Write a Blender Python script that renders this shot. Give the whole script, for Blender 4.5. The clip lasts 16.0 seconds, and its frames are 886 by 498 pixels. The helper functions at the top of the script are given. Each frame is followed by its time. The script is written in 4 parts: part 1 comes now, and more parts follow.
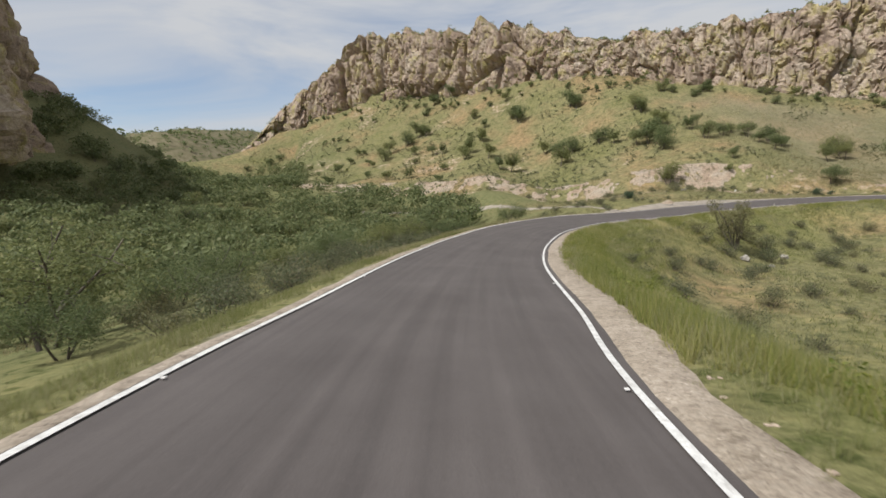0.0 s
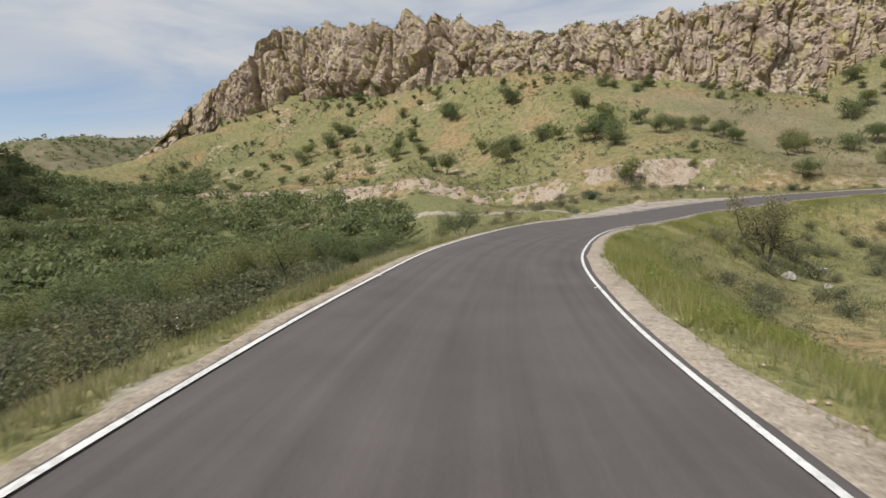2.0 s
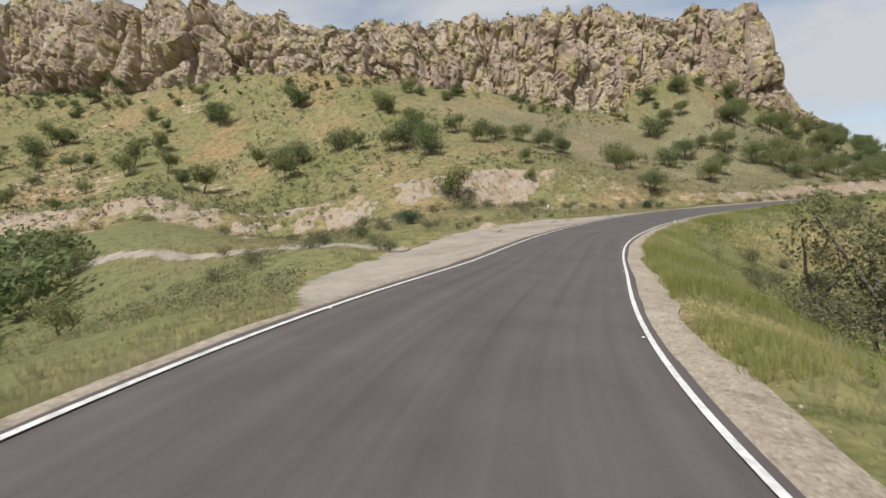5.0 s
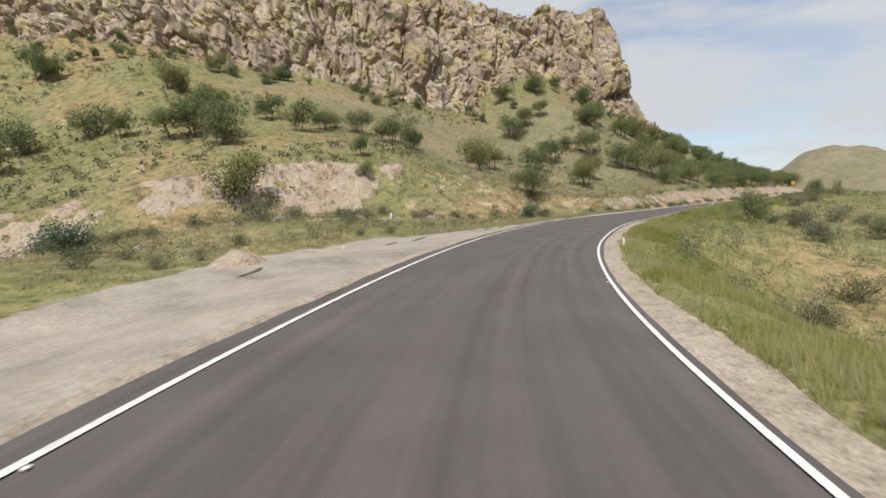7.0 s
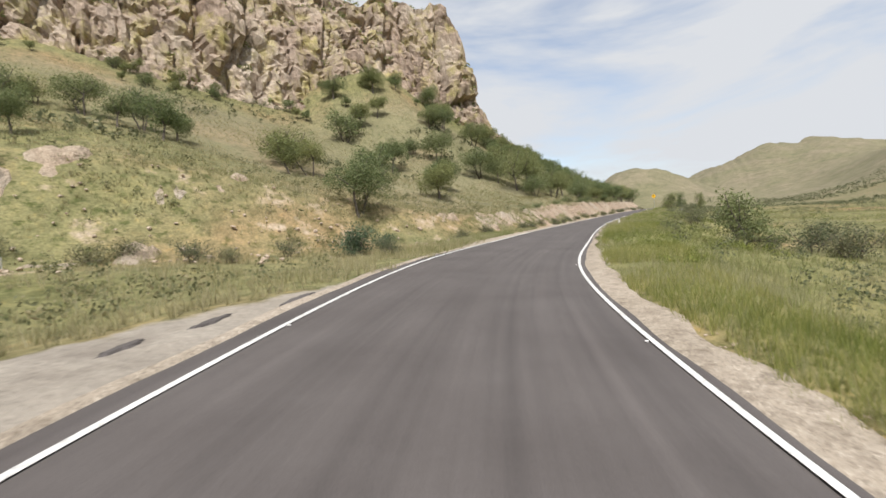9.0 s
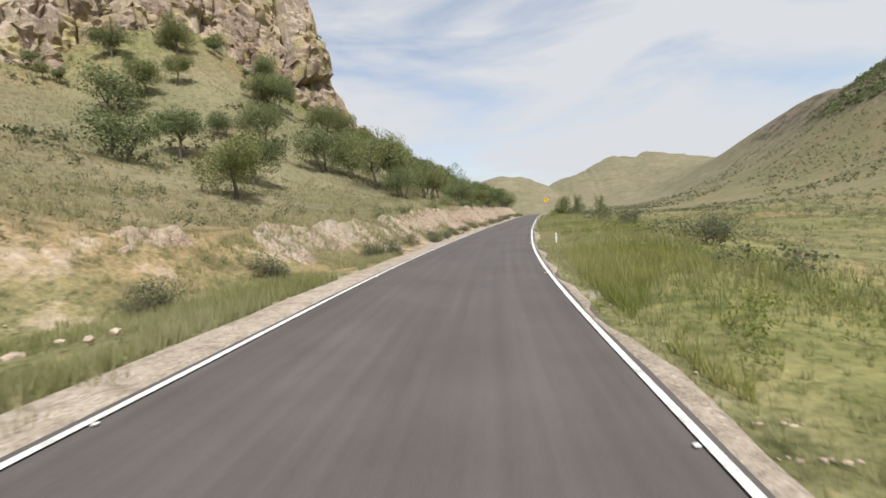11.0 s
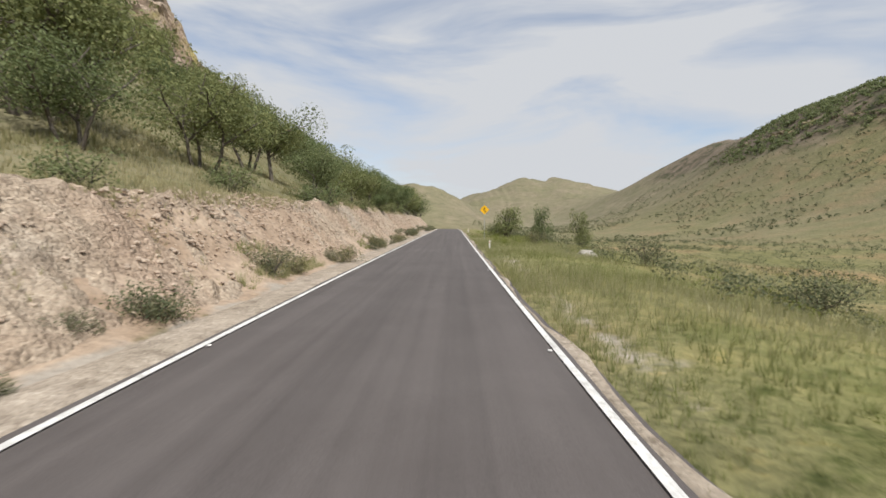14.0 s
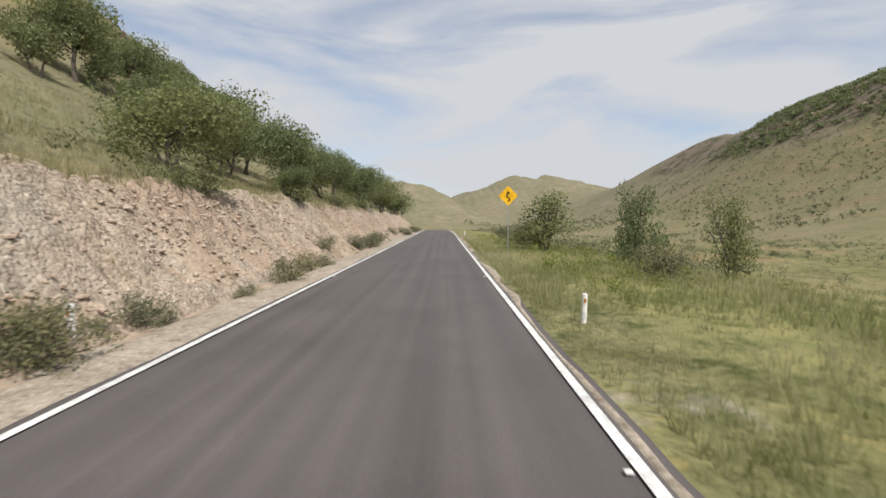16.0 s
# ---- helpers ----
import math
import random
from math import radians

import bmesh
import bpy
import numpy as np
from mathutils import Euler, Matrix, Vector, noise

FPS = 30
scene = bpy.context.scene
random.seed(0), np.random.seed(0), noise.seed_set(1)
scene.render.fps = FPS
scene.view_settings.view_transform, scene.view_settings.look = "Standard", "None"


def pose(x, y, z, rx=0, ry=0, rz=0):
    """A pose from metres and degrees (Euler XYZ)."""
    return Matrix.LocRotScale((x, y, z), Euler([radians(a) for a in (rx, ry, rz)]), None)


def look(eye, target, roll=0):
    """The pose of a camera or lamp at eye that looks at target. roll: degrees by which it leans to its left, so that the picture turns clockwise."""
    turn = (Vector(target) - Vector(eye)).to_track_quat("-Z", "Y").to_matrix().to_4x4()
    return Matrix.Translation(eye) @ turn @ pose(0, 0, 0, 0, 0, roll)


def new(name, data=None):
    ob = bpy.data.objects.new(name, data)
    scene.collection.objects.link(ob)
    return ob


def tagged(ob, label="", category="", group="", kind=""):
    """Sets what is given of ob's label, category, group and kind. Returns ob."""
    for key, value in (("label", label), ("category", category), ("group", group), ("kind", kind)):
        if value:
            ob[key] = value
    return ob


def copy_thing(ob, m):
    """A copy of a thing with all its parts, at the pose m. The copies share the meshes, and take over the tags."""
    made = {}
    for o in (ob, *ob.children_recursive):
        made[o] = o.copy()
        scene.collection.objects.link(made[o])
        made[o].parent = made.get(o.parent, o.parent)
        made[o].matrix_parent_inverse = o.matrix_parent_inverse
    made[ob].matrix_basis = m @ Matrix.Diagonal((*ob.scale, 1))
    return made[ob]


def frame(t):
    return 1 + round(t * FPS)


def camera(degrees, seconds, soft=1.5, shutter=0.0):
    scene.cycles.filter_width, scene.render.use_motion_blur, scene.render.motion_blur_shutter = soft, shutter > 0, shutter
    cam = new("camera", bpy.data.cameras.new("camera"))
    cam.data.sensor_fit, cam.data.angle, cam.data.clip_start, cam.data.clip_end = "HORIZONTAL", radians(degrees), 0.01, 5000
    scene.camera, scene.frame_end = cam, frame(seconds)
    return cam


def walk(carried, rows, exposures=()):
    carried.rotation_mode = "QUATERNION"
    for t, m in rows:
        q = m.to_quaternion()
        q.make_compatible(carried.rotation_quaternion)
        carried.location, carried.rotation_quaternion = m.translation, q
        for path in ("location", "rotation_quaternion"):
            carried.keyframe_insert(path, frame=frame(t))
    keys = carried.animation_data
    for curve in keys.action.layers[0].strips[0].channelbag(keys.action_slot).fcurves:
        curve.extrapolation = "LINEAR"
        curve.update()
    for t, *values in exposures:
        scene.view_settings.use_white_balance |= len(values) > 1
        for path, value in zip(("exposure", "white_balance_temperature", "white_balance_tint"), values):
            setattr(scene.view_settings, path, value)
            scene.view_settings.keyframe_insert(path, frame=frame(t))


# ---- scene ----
from mathutils import kdtree

cam = camera(83.0, 16.0, soft=1.6, shutter=0.12)
PATH = [
    (0.0, 0.000, 0.000, 2.628, 83.389, 1.408, -0.197),
    (0.5, 0.212, 7.792, 2.222, 83.410, 1.399, -1.656),
    (1.0, 0.683, 15.614, 1.857, 83.650, 1.454, -3.395),
    (1.5, 1.454, 23.548, 1.548, 83.924, 1.904, -5.495),
    (2.0, 2.568, 31.556, 1.254, 84.102, 2.569, -7.865),
    (2.5, 4.143, 39.520, 0.995, 84.439, 2.952, -10.789),
    (3.0, 6.286, 47.630, 0.871, 84.682, 3.360, -14.245),
    (3.5, 9.013, 55.901, 0.701, 84.989, 3.385, -17.897),
    (4.0, 12.368, 64.266, 0.592, 85.253, 3.159, -21.782),
    (6.5, 42.311, 101.352, -0.513, 86.579, 4.434, -41.324),
    (7.0, 49.420, 107.945, -0.385, 86.460, 4.233, -45.614),
    (7.5, 57.053, 113.932, -0.233, 86.744, 4.268, -49.849),
    (8.0, 65.038, 119.365, -0.105, 86.906, 4.915, -54.179),
    (8.5, 73.331, 124.344, 0.030, 87.063, 5.186, -58.719),
    (9.0, 82.015, 128.677, 0.156, 87.235, 5.572, -63.145),
    (11.5, 126.073, 139.598, 0.548, 86.598, 4.878, -80.269),
    (12.0, 135.030, 140.752, 0.624, 86.805, 3.357, -82.378),
    (12.5, 143.995, 141.591, 0.703, 86.821, 2.304, -84.354),
    (13.0, 152.990, 142.131, 0.782, 86.781, 0.937, -85.982),
    (13.5, 161.961, 142.508, 0.862, 86.779, 0.046, -87.038),
    (14.0, 170.976, 142.697, 0.896, 86.844, -0.240, -88.107),
    (14.5, 179.866, 142.726, 0.890, 86.786, -0.116, -88.974),
    (15.0, 188.676, 142.778, 0.897, 86.721, -0.446, -89.108),
    (15.5, 197.307, 142.939, 0.910, 86.607, -0.043, -89.168),
    (16.0, 205.569, 143.122, 0.901, 86.769, 0.243, -89.210),
]
walk(cam, [(t, pose(*p)) for t, *p in PATH], exposures=((0.0, 0.45), (3.5, 0.47), (7.0, 0.58), (9.0, 0.76), (11.5, 0.7), (13.0, 0.6), (16.0, 0.58)))

# ---- world, sun ----
SUN_AZ, SUN_EL = radians(238), radians(52)     # clockwise from +y
world = bpy.data.worlds.new("sky")
scene.world = world
world.use_nodes = True
wn, wl = world.node_tree.nodes, world.node_tree.links
wn.clear()
w_out = wn.new("ShaderNodeOutputWorld")
w_bg = wn.new("ShaderNodeBackground")
sky = wn.new("ShaderNodeTexSky")
sky.sky_type, sky.sun_disc = "NISHITA", False
sky.sun_elevation, sky.sun_rotation = SUN_EL, SUN_AZ
sky.altitude, sky.air_density, sky.dust_density = 1200, 1.0, 1.2
w_co = wn.new("ShaderNodeTexCoord")
w_map = wn.new("ShaderNodeMapping")
w_map.inputs["Scale"].default_value = (1.0, 1.3, 5.0)
w_map.inputs["Rotation"].default_value = (0.1, 0.0, 0.5)
w_n = wn.new("ShaderNodeTexNoise")
w_n.inputs["Scale"].default_value, w_n.inputs["Detail"].default_value = 1.9, 5
w_n.inputs["Roughness"].default_value, w_n.inputs["Distortion"].default_value = 0.55, 0.5
w_r = wn.new("ShaderNodeValToRGB")
w_r.color_ramp.elements[0].position, w_r.color_ramp.elements[1].position = 0.22, 0.575
w_mix = wn.new("ShaderNodeMixRGB")
w_mix.inputs["Color2"].default_value = (4.75, 4.9, 5.15, 1)
wl.new(w_co.outputs["Generated"], w_map.inputs["Vector"])
wl.new(w_map.outputs["Vector"], w_n.inputs["Vector"])
w_sep, w_add = wn.new("ShaderNodeSeparateXYZ"), wn.new("ShaderNodeMath")     # the cloud sheet thickens towards the east
w_add.operation, w_add.inputs[1].default_value = "MULTIPLY_ADD", 0.06
wl.new(w_co.outputs["Generated"], w_sep.inputs["Vector"])
wl.new(w_sep.outputs["X"], w_add.inputs[0])
wl.new(w_n.outputs["Fac"], w_add.inputs[2])
wl.new(w_add.outputs[0], w_r.inputs["Fac"])
wl.new(w_r.outputs["Color"], w_mix.inputs["Fac"])
wl.new(sky.outputs["Color"], w_mix.inputs["Color1"])
wl.new(w_mix.outputs["Color"], w_bg.inputs["Color"])
wl.new(w_bg.outputs["Background"], w_out.inputs["Surface"])
w_bg.inputs["Strength"].default_value = 0.09
sun = new("sun", bpy.data.lights.new("sun", "SUN"))
sun.data.energy, sun.data.angle, sun.data.color = 3.2, radians(0.6), (1.0, 0.985, 0.945)
sun.matrix_world = look((math.sin(SUN_AZ) * 100, math.cos(SUN_AZ) * 100, math.tan(SUN_EL) * 100), (0, 0, 0))


# ---- materials ----
def nodes_of(name, rough=0.9, spec=0.2):
    m = bpy.data.materials.new(name)
    m.use_nodes = True
    n, l = m.node_tree.nodes, m.node_tree.links
    p = n["Principled BSDF"]
    p.inputs["Roughness"].default_value, p.inputs["Specular IOR Level"].default_value = rough, spec
    return m, n, l, p


def tex(n, l, co, scale, detail=6, rough=0.6, stretch=None):
    t = n.new("ShaderNodeTexNoise")
    t.inputs["Scale"].default_value, t.inputs["Detail"].default_value, t.inputs["Roughness"].default_value = scale, detail, rough
    if stretch:
        mp = n.new("ShaderNodeMapping")
        mp.inputs["Scale"].default_value = stretch
        l.new(co, mp.inputs["Vector"])
        co = mp.outputs["Vector"]
    l.new(co, t.inputs["Vector"])
    return t.outputs["Fac"]


def ramp(n, l, fac, stops):
    r = n.new("ShaderNodeValToRGB")
    e = r.color_ramp.elements
    while len(e) < len(stops):
        e.new(0.5)
    for k, (pos_, c) in enumerate(stops):
        e[k].position, e[k].color = pos_, (*c, 1) if len(c) == 3 else c
    l.new(fac, r.inputs["Fac"])
    return r.outputs["Color"]


def mix(n, l, fac, a, b, kind="MIX"):
    x = n.new("ShaderNodeMixRGB")
    x.blend_type = kind
    for sock, val in (("Fac", fac), ("Color1", a), ("Color2", b)):
        if isinstance(val, (int, float)):
            x.inputs[sock].default_value = val
        elif isinstance(val, tuple):
            x.inputs[sock].default_value = (*val, 1)
        else:
            l.new(val, x.inputs[sock])
    return x.outputs["Color"]


def calc(n, l, op, a, b):
    x = n.new("ShaderNodeMath")
    x.operation = op
    for i, val in ((0, a), (1, b)):
        if isinstance(val, (int, float)):
            x.inputs[i].default_value = val
        else:
            l.new(val, x.inputs[i])
    return x.outputs[0]


def bump(n, l, p, height, strength, distance=0.1):
    b = n.new("ShaderNodeBump")
    b.inputs["Strength"].default_value, b.inputs["Distance"].default_value = strength, distance
    l.new(height, b.inputs["Height"])
    l.new(b.outputs["Normal"], p.inputs["Normal"])


def ground_material():
    m, n, l, p = nodes_of("ground_soil_and_grass", 0.95, 0.1)
    co = n.new("ShaderNodeTexCoord").outputs["Object"]
    at = n.new("ShaderNodeAttribute")
    at.attribute_name = "soil"
    sep = n.new("ShaderNodeSeparateColor")
    l.new(at.outputs["Color"], sep.inputs["Color"])
    big, mid, fine = tex(n, l, co, 0.035, 5), tex(n, l, co, 0.45, 6), tex(n, l, co, 5.0, 5)
    grassy = ramp(n, l, big, ((0.36, (0.185, 0.182, 0.088)), (0.5, (0.222, 0.208, 0.114)), (0.66, (0.30, 0.22, 0.132))))
    grassy = mix(n, l, 0.75, grassy, ramp(n, l, mid, ((0.3, (0.34, 0.36, 0.26)), (0.5, (0.95, 0.95, 0.9)), (0.72, (1.3, 1.2, 1.05)))), "MULTIPLY")
    grassy = mix(n, l, 0.6, grassy, ramp(n, l, fine, ((0.3, (0.38, 0.4, 0.34)), (0.7, (1.5, 1.43, 1.3)))), "MULTIPLY")
    grassy = mix(n, l, calc(n, l, "MULTIPLY", sep.outputs["Blue"], 0.6), grassy, ramp(n, l, mid, ((0.35, (0.165, 0.175, 0.055)), (0.65, (0.27, 0.25, 0.10)))))
    grassy = mix(n, l, calc(n, l, "MULTIPLY", at.outputs["Alpha"], 0.8), grassy, (0.15, 0.155, 0.07))
    tuft = tex(n, l, co, 1.1, 6, 0.7)
    grassy = mix(n, l, 0.9, grassy, ramp(n, l, tuft, ((0.36, (0.36, 0.44, 0.3)), (0.48, (0.95, 0.95, 0.95)), (0.6, (1.02, 1, 0.98)), (0.7, (1.32, 1.16, 1.0)))), "MULTIPLY")
    at2 = n.new("ShaderNodeAttribute")
    at2.attribute_name = "upland_and_haze"
    sep2 = n.new("ShaderNodeSeparateColor")
    l.new(at2.outputs["Color"], sep2.inputs["Color"])
    stony, huge = tex(n, l, co, 0.06, 7, 0.7), tex(n, l, co, 0.012, 5)
    # grey-brown of dry slopes, greyed further to paint haze on the far hills
    dry = ramp(n, l, huge, ((0.35, (0.195, 0.178, 0.112)), (0.65, (0.24, 0.202, 0.144))))
    dry = mix(n, l, 0.6, dry, ramp(n, l, stony, ((0.35, (0.55, 0.6, 0.5)), (0.65, (1.25, 1.2, 1.15)))), "MULTIPLY")
    dry = mix(n, l, 0.8, dry, ramp(n, l, tuft, ((0.38, (0.42, 0.5, 0.36)), (0.48, (1, 1, 1)), (0.62, (1, 1, 1)), (0.72, (1.22, 1.12, 1.0)))), "MULTIPLY")
    grassy = mix(n, l, sep2.outputs["Red"], grassy, dry)
    crag = ramp(n, l, stony, ((0.38, (0.06, 0.065, 0.035)), (0.5, (0.15, 0.12, 0.085)), (0.66, (0.24, 0.19, 0.145))))
    grassy = mix(n, l, sep2.outputs["Green"], grassy, crag)
    dirt = ramp(n, l, mid, ((0.3, (0.30, 0.22, 0.155)), (0.55, (0.41, 0.32, 0.24)), (0.75, (0.47, 0.39, 0.30))))
    dirt = mix(n, l, 0.6, dirt, ramp(n, l, fine, ((0.3, (0.55, 0.52, 0.5)), (0.7, (1.25, 1.2, 1.15)))), "MULTIPLY")
    grav = ramp(n, l, mid, ((0.3, (0.295, 0.255, 0.21)), (0.7, (0.38, 0.335, 0.28))))
    grav = mix(n, l, 0.45, grav, ramp(n, l, fine, ((0.3, (0.6, 0.6, 0.6)), (0.7, (1.2, 1.2, 1.2)))), "MULTIPLY")

    stain = tex(n, l, co, 0.22, 7, 0.7, (1.0, 0.5, 1.0))
    grav = mix(n, l, 0.7, grav, ramp(n, l, stain, ((0.33, (0.52, 0.5, 0.5)), (0.45, (0.9, 0.9, 0.9)), (0.62, (1.08, 1.06, 1.04)))), "MULTIPLY")

    def ragged(mask):
        v = calc(n, l, "ADD", mask, calc(n, l, "MULTIPLY", calc(n, l, "SUBTRACT", mid, 0.5), 1.5))
        return ramp(n, l, v, ((0.38, (0, 0, 0)), (0.58, (1, 1, 1))))
    c = mix(n, l, ragged(sep.outputs["Red"]), grassy, dirt)
    c = mix(n, l, ragged(sep.outputs["Green"]), c, grav)
    l.new(c, p.inputs["Base Color"])
    bump(n, l, p, calc(n, l, "ADD", calc(n, l, "MULTIPLY", mid, 2.0), fine), 0.6, 0.14)
    return m


def road_material():
    m, n, l, p = nodes_of("asphalt", 0.82, 0.3)
    tc = n.new("ShaderNodeTexCoord")
    co, uv = tc.outputs["Object"], tc.outputs["UV"]
    streak = tex(n, l, uv, 1.0, 4, 0.55, (2.2, 0.03, 1))
    blot, grit = tex(n, l, co, 0.35, 5), tex(n, l, co, 70, 3)
    c = ramp(n, l, blot, ((0.3, (0.090, 0.077, 0.072)), (0.7, (0.114, 0.099, 0.093))))
    c = mix(n, l, 0.7, c, ramp(n, l, streak, ((0.3, (0.72, 0.71, 0.71)), (0.7, (1.18, 1.17, 1.17)))), "MULTIPLY")
    c = mix(n, l, 0.6, c, ramp(n, l, grit, ((0.3, (0.55, 0.55, 0.55)), (0.7, (1.35, 1.35, 1.35)))), "MULTIPLY")
    l.new(c, p.inputs["Base Color"])
    bump(n, l, p, grit, 0.35, 0.01)
    return m


def rock_material(name, stops):
    m, n, l, p = nodes_of(name, 0.95, 0.1)
    co = n.new("ShaderNodeTexCoord").outputs["Object"]
    big, mid, fine = tex(n, l, co, 0.05, 5, 0.6, (1, 1, 0.6)), tex(n, l, co, 0.28, 7, 0.65, (1, 1, 0.45)), tex(n, l, co, 1.6, 6)
    c = ramp(n, l, big, stops)
    c = mix(n, l, 0.8, c, ramp(n, l, mid, ((0.28, (0.40, 0.36, 0.34)), (0.5, (1.0, 0.98, 0.95)), (0.72, (1.25, 1.22, 1.15)))), "MULTIPLY")
    c = mix(n, l, 0.5, c, ramp(n, l, fine, ((0.3, (0.5, 0.5, 0.5)), (0.7, (1.25, 1.25, 1.25)))), "MULTIPLY")
    lichen = ramp(n, l, tex(n, l, co, 0.13, 7, 0.72), ((0.49, (0, 0, 0)), (0.65, (0.75, 0.75, 0.75))))
    c = mix(n, l, lichen, c, ramp(n, l, fine, ((0.3, (0.26, 0.225, 0.07)), (0.7, (0.47, 0.41, 0.15)))))
    l.new(c, p.inputs["Base Color"])
    bump(n, l, p, calc(n, l, "ADD", mid, calc(n, l, "MULTIPLY", fine, 0.5)), 0.9, 1.2)
    return m


def earth_material(name, stops, scale, chips=0.0, relief=0.14):
    m, n, l, p = nodes_of(name, 0.95, 0.1)
    co = n.new("ShaderNodeTexCoord").outputs["Object"]
    big, mid, fine = tex(n, l, co, scale * 0.12, 4), tex(n, l, co, scale, 7, 0.7), tex(n, l, co, scale * 7, 5)
    c = ramp(n, l, big, stops)
    c = mix(n, l, 0.75, c, ramp(n, l, mid, ((0.3, (0.5, 0.46, 0.43)), (0.5, (0.95, 0.93, 0.91)), (0.72, (1.22, 1.2, 1.18)))), "MULTIPLY")
    c = mix(n, l, 0.6, c, ramp(n, l, fine, ((0.3, (0.6, 0.6, 0.6)), (0.7, (1.25, 1.25, 1.25)))), "MULTIPLY")
    h = calc(n, l, "ADD", mid, calc(n, l, "MULTIPLY", fine, 0.4))
    if chips:
        wob = n.new("ShaderNodeMixRGB")
        wob.blend_type, wob.inputs["Fac"].default_value = "ADD", 0.16
        l.new(co, wob.inputs["Color1"])
        nz = n.new("ShaderNodeTexNoise")
        nz.inputs["Scale"].default_value = chips * 0.8
        l.new(co, nz.inputs["Vector"])
        l.new(nz.outputs["Color"], wob.inputs["Color2"])
        vo = n.new("ShaderNodeTexVoronoi")
        vo.inputs["Scale"].default_value = chips
        l.new(wob.outputs["Color"], vo.inputs["Vector"])
        tone = n.new("ShaderNodeSeparateColor")
        l.new(vo.outputs["Color"], tone.inputs["Color"])
        c = mix(n, l, 0.7, c, ramp(n, l, tone.outputs["Red"], ((0.0, (0.6, 0.57, 0.55)), (0.3, (0.95, 0.93, 0.91)), (0.85, (1.03, 1.03, 1.03)), (1.0, (1.35, 1.37, 1.4)))), "MULTIPLY")
        h = calc(n, l, "SUBTRACT", h, calc(n, l, "MULTIPLY", vo.outputs["Distance"], 0.7))
    l.new(c, p.inputs["Base Color"])
    bump(n, l, p, h, 0.85, relief)
    return m


def leaf_material(name, dark, light, dry, through_light=0.45):
    """Leaves vary from spray to spray and from plant to plant, and let some light through."""
    m, n, l, p = nodes_of(name, 0.6, 0.25)
    isl = n.new("ShaderNodeNewGeometry").outputs["Random Per Island"]
    rnd = n.new("ShaderNodeObjectInfo").outputs["Random"]
    c = ramp(n, l, isl, ((0.0, dark), (0.75, light), (1.0, dry)))
    c = mix(n, l, 0.7, c, ramp(n, l, rnd, ((0.0, (0.72, 0.8, 0.75)), (0.5, (1, 1, 1)), (1.0, (1.3, 1.15, 0.95)))), "MULTIPLY")
    l.new(c, p.inputs["Base Color"])
    tr = n.new("ShaderNodeBsdfTranslucent")
    l.new(c, tr.inputs["Color"])
    ms = n.new("ShaderNodeMixShader")
    ms.inputs["Fac"].default_value = through_light
    l.new(p.outputs["BSDF"], ms.inputs[1])
    l.new(tr.outputs["BSDF"], ms.inputs[2])
    l.new(ms.outputs["Shader"], n["Material Output"].inputs["Surface"])
    return m


def blade_material(name, stops):
    m, n, l, p = nodes_of(name, 0.7, 0.2)
    co = n.new("ShaderNodeTexCoord").outputs["Object"]
    isl = n.new("ShaderNodeNewGeometry").outputs["Random Per Island"]
    patch = tex(n, l, co, 0.11, 4)
    v = calc(n, l, "ADD", calc(n, l, "MULTIPLY", isl, 0.35), calc(n, l, "SUBTRACT", patch, 0.205))
    c = ramp(n, l, v, stops)
    l.new(c, p.inputs["Base Color"])
    tr = n.new("ShaderNodeBsdfTranslucent")
    l.new(c, tr.inputs["Color"])
    ms = n.new("ShaderNodeMixShader")
    ms.inputs["Fac"].default_value = 0.48
    l.new(p.outputs["BSDF"], ms.inputs[1])
    l.new(tr.outputs["BSDF"], ms.inputs[2])
    l.new(ms.outputs["Shader"], n["Material Output"].inputs["Surface"])
    return m


M_GRASS, M_ROAD, M_ROCK = ground_material(), road_material(), rock_material("crag_rock", ((0.34, (0.30, 0.225, 0.18)), (0.5, (0.41, 0.325, 0.262)), (0.66, (0.48, 0.405, 0.33))))
M_BROWN = rock_material("brown_rock", ((0.34, (0.16, 0.125, 0.09)), (0.5, (0.22, 0.175, 0.13)), (0.66, (0.28, 0.23, 0.17))))
M_DIRT = earth_material("pink_stony_earth", ((0.35, (0.385, 0.293, 0.22)), (0.5, (0.43, 0.35, 0.268)), (0.65, (0.41, 0.352, 0.285))), 1.6, 9.0)
M_GRAVEL = earth_material("pale_gravel", ((0.3, (0.33, 0.28, 0.22)), (0.7, (0.42, 0.36, 0.295))), 2.2, 16.0, 0.02)
M_STONE = earth_material("pale_stone", ((0.3, (0.41, 0.315, 0.245)), (0.7, (0.51, 0.42, 0.335))), 3.0, relief=0.02)
M_LIME = earth_material("grey_limestone", ((0.3, (0.34, 0.315, 0.28)), (0.7, (0.45, 0.42, 0.375))), 3.0, relief=0.04)
M_LINE = earth_material("road_paint", ((0.3, (0.60, 0.595, 0.575)), (0.7, (0.72, 0.715, 0.69))), 4.0, relief=0.006)
M_BARK = earth_material("bark", ((0.3, (0.10, 0.085, 0.07)), (0.7, (0.19, 0.165, 0.14))), 5.0, relief=0.006)
M_LEAF = leaf_material("oak_leaves", (0.112, 0.135, 0.058), (0.222, 0.254, 0.112), (0.265, 0.275, 0.135))
# darker version of the oak leaves: the valley's shade is put into the colour
M_WOODS_SHADED = leaf_material("shaded_valley_leaves", (0.098, 0.122, 0.052), (0.208, 0.238, 0.106), (0.265, 0.268, 0.135))
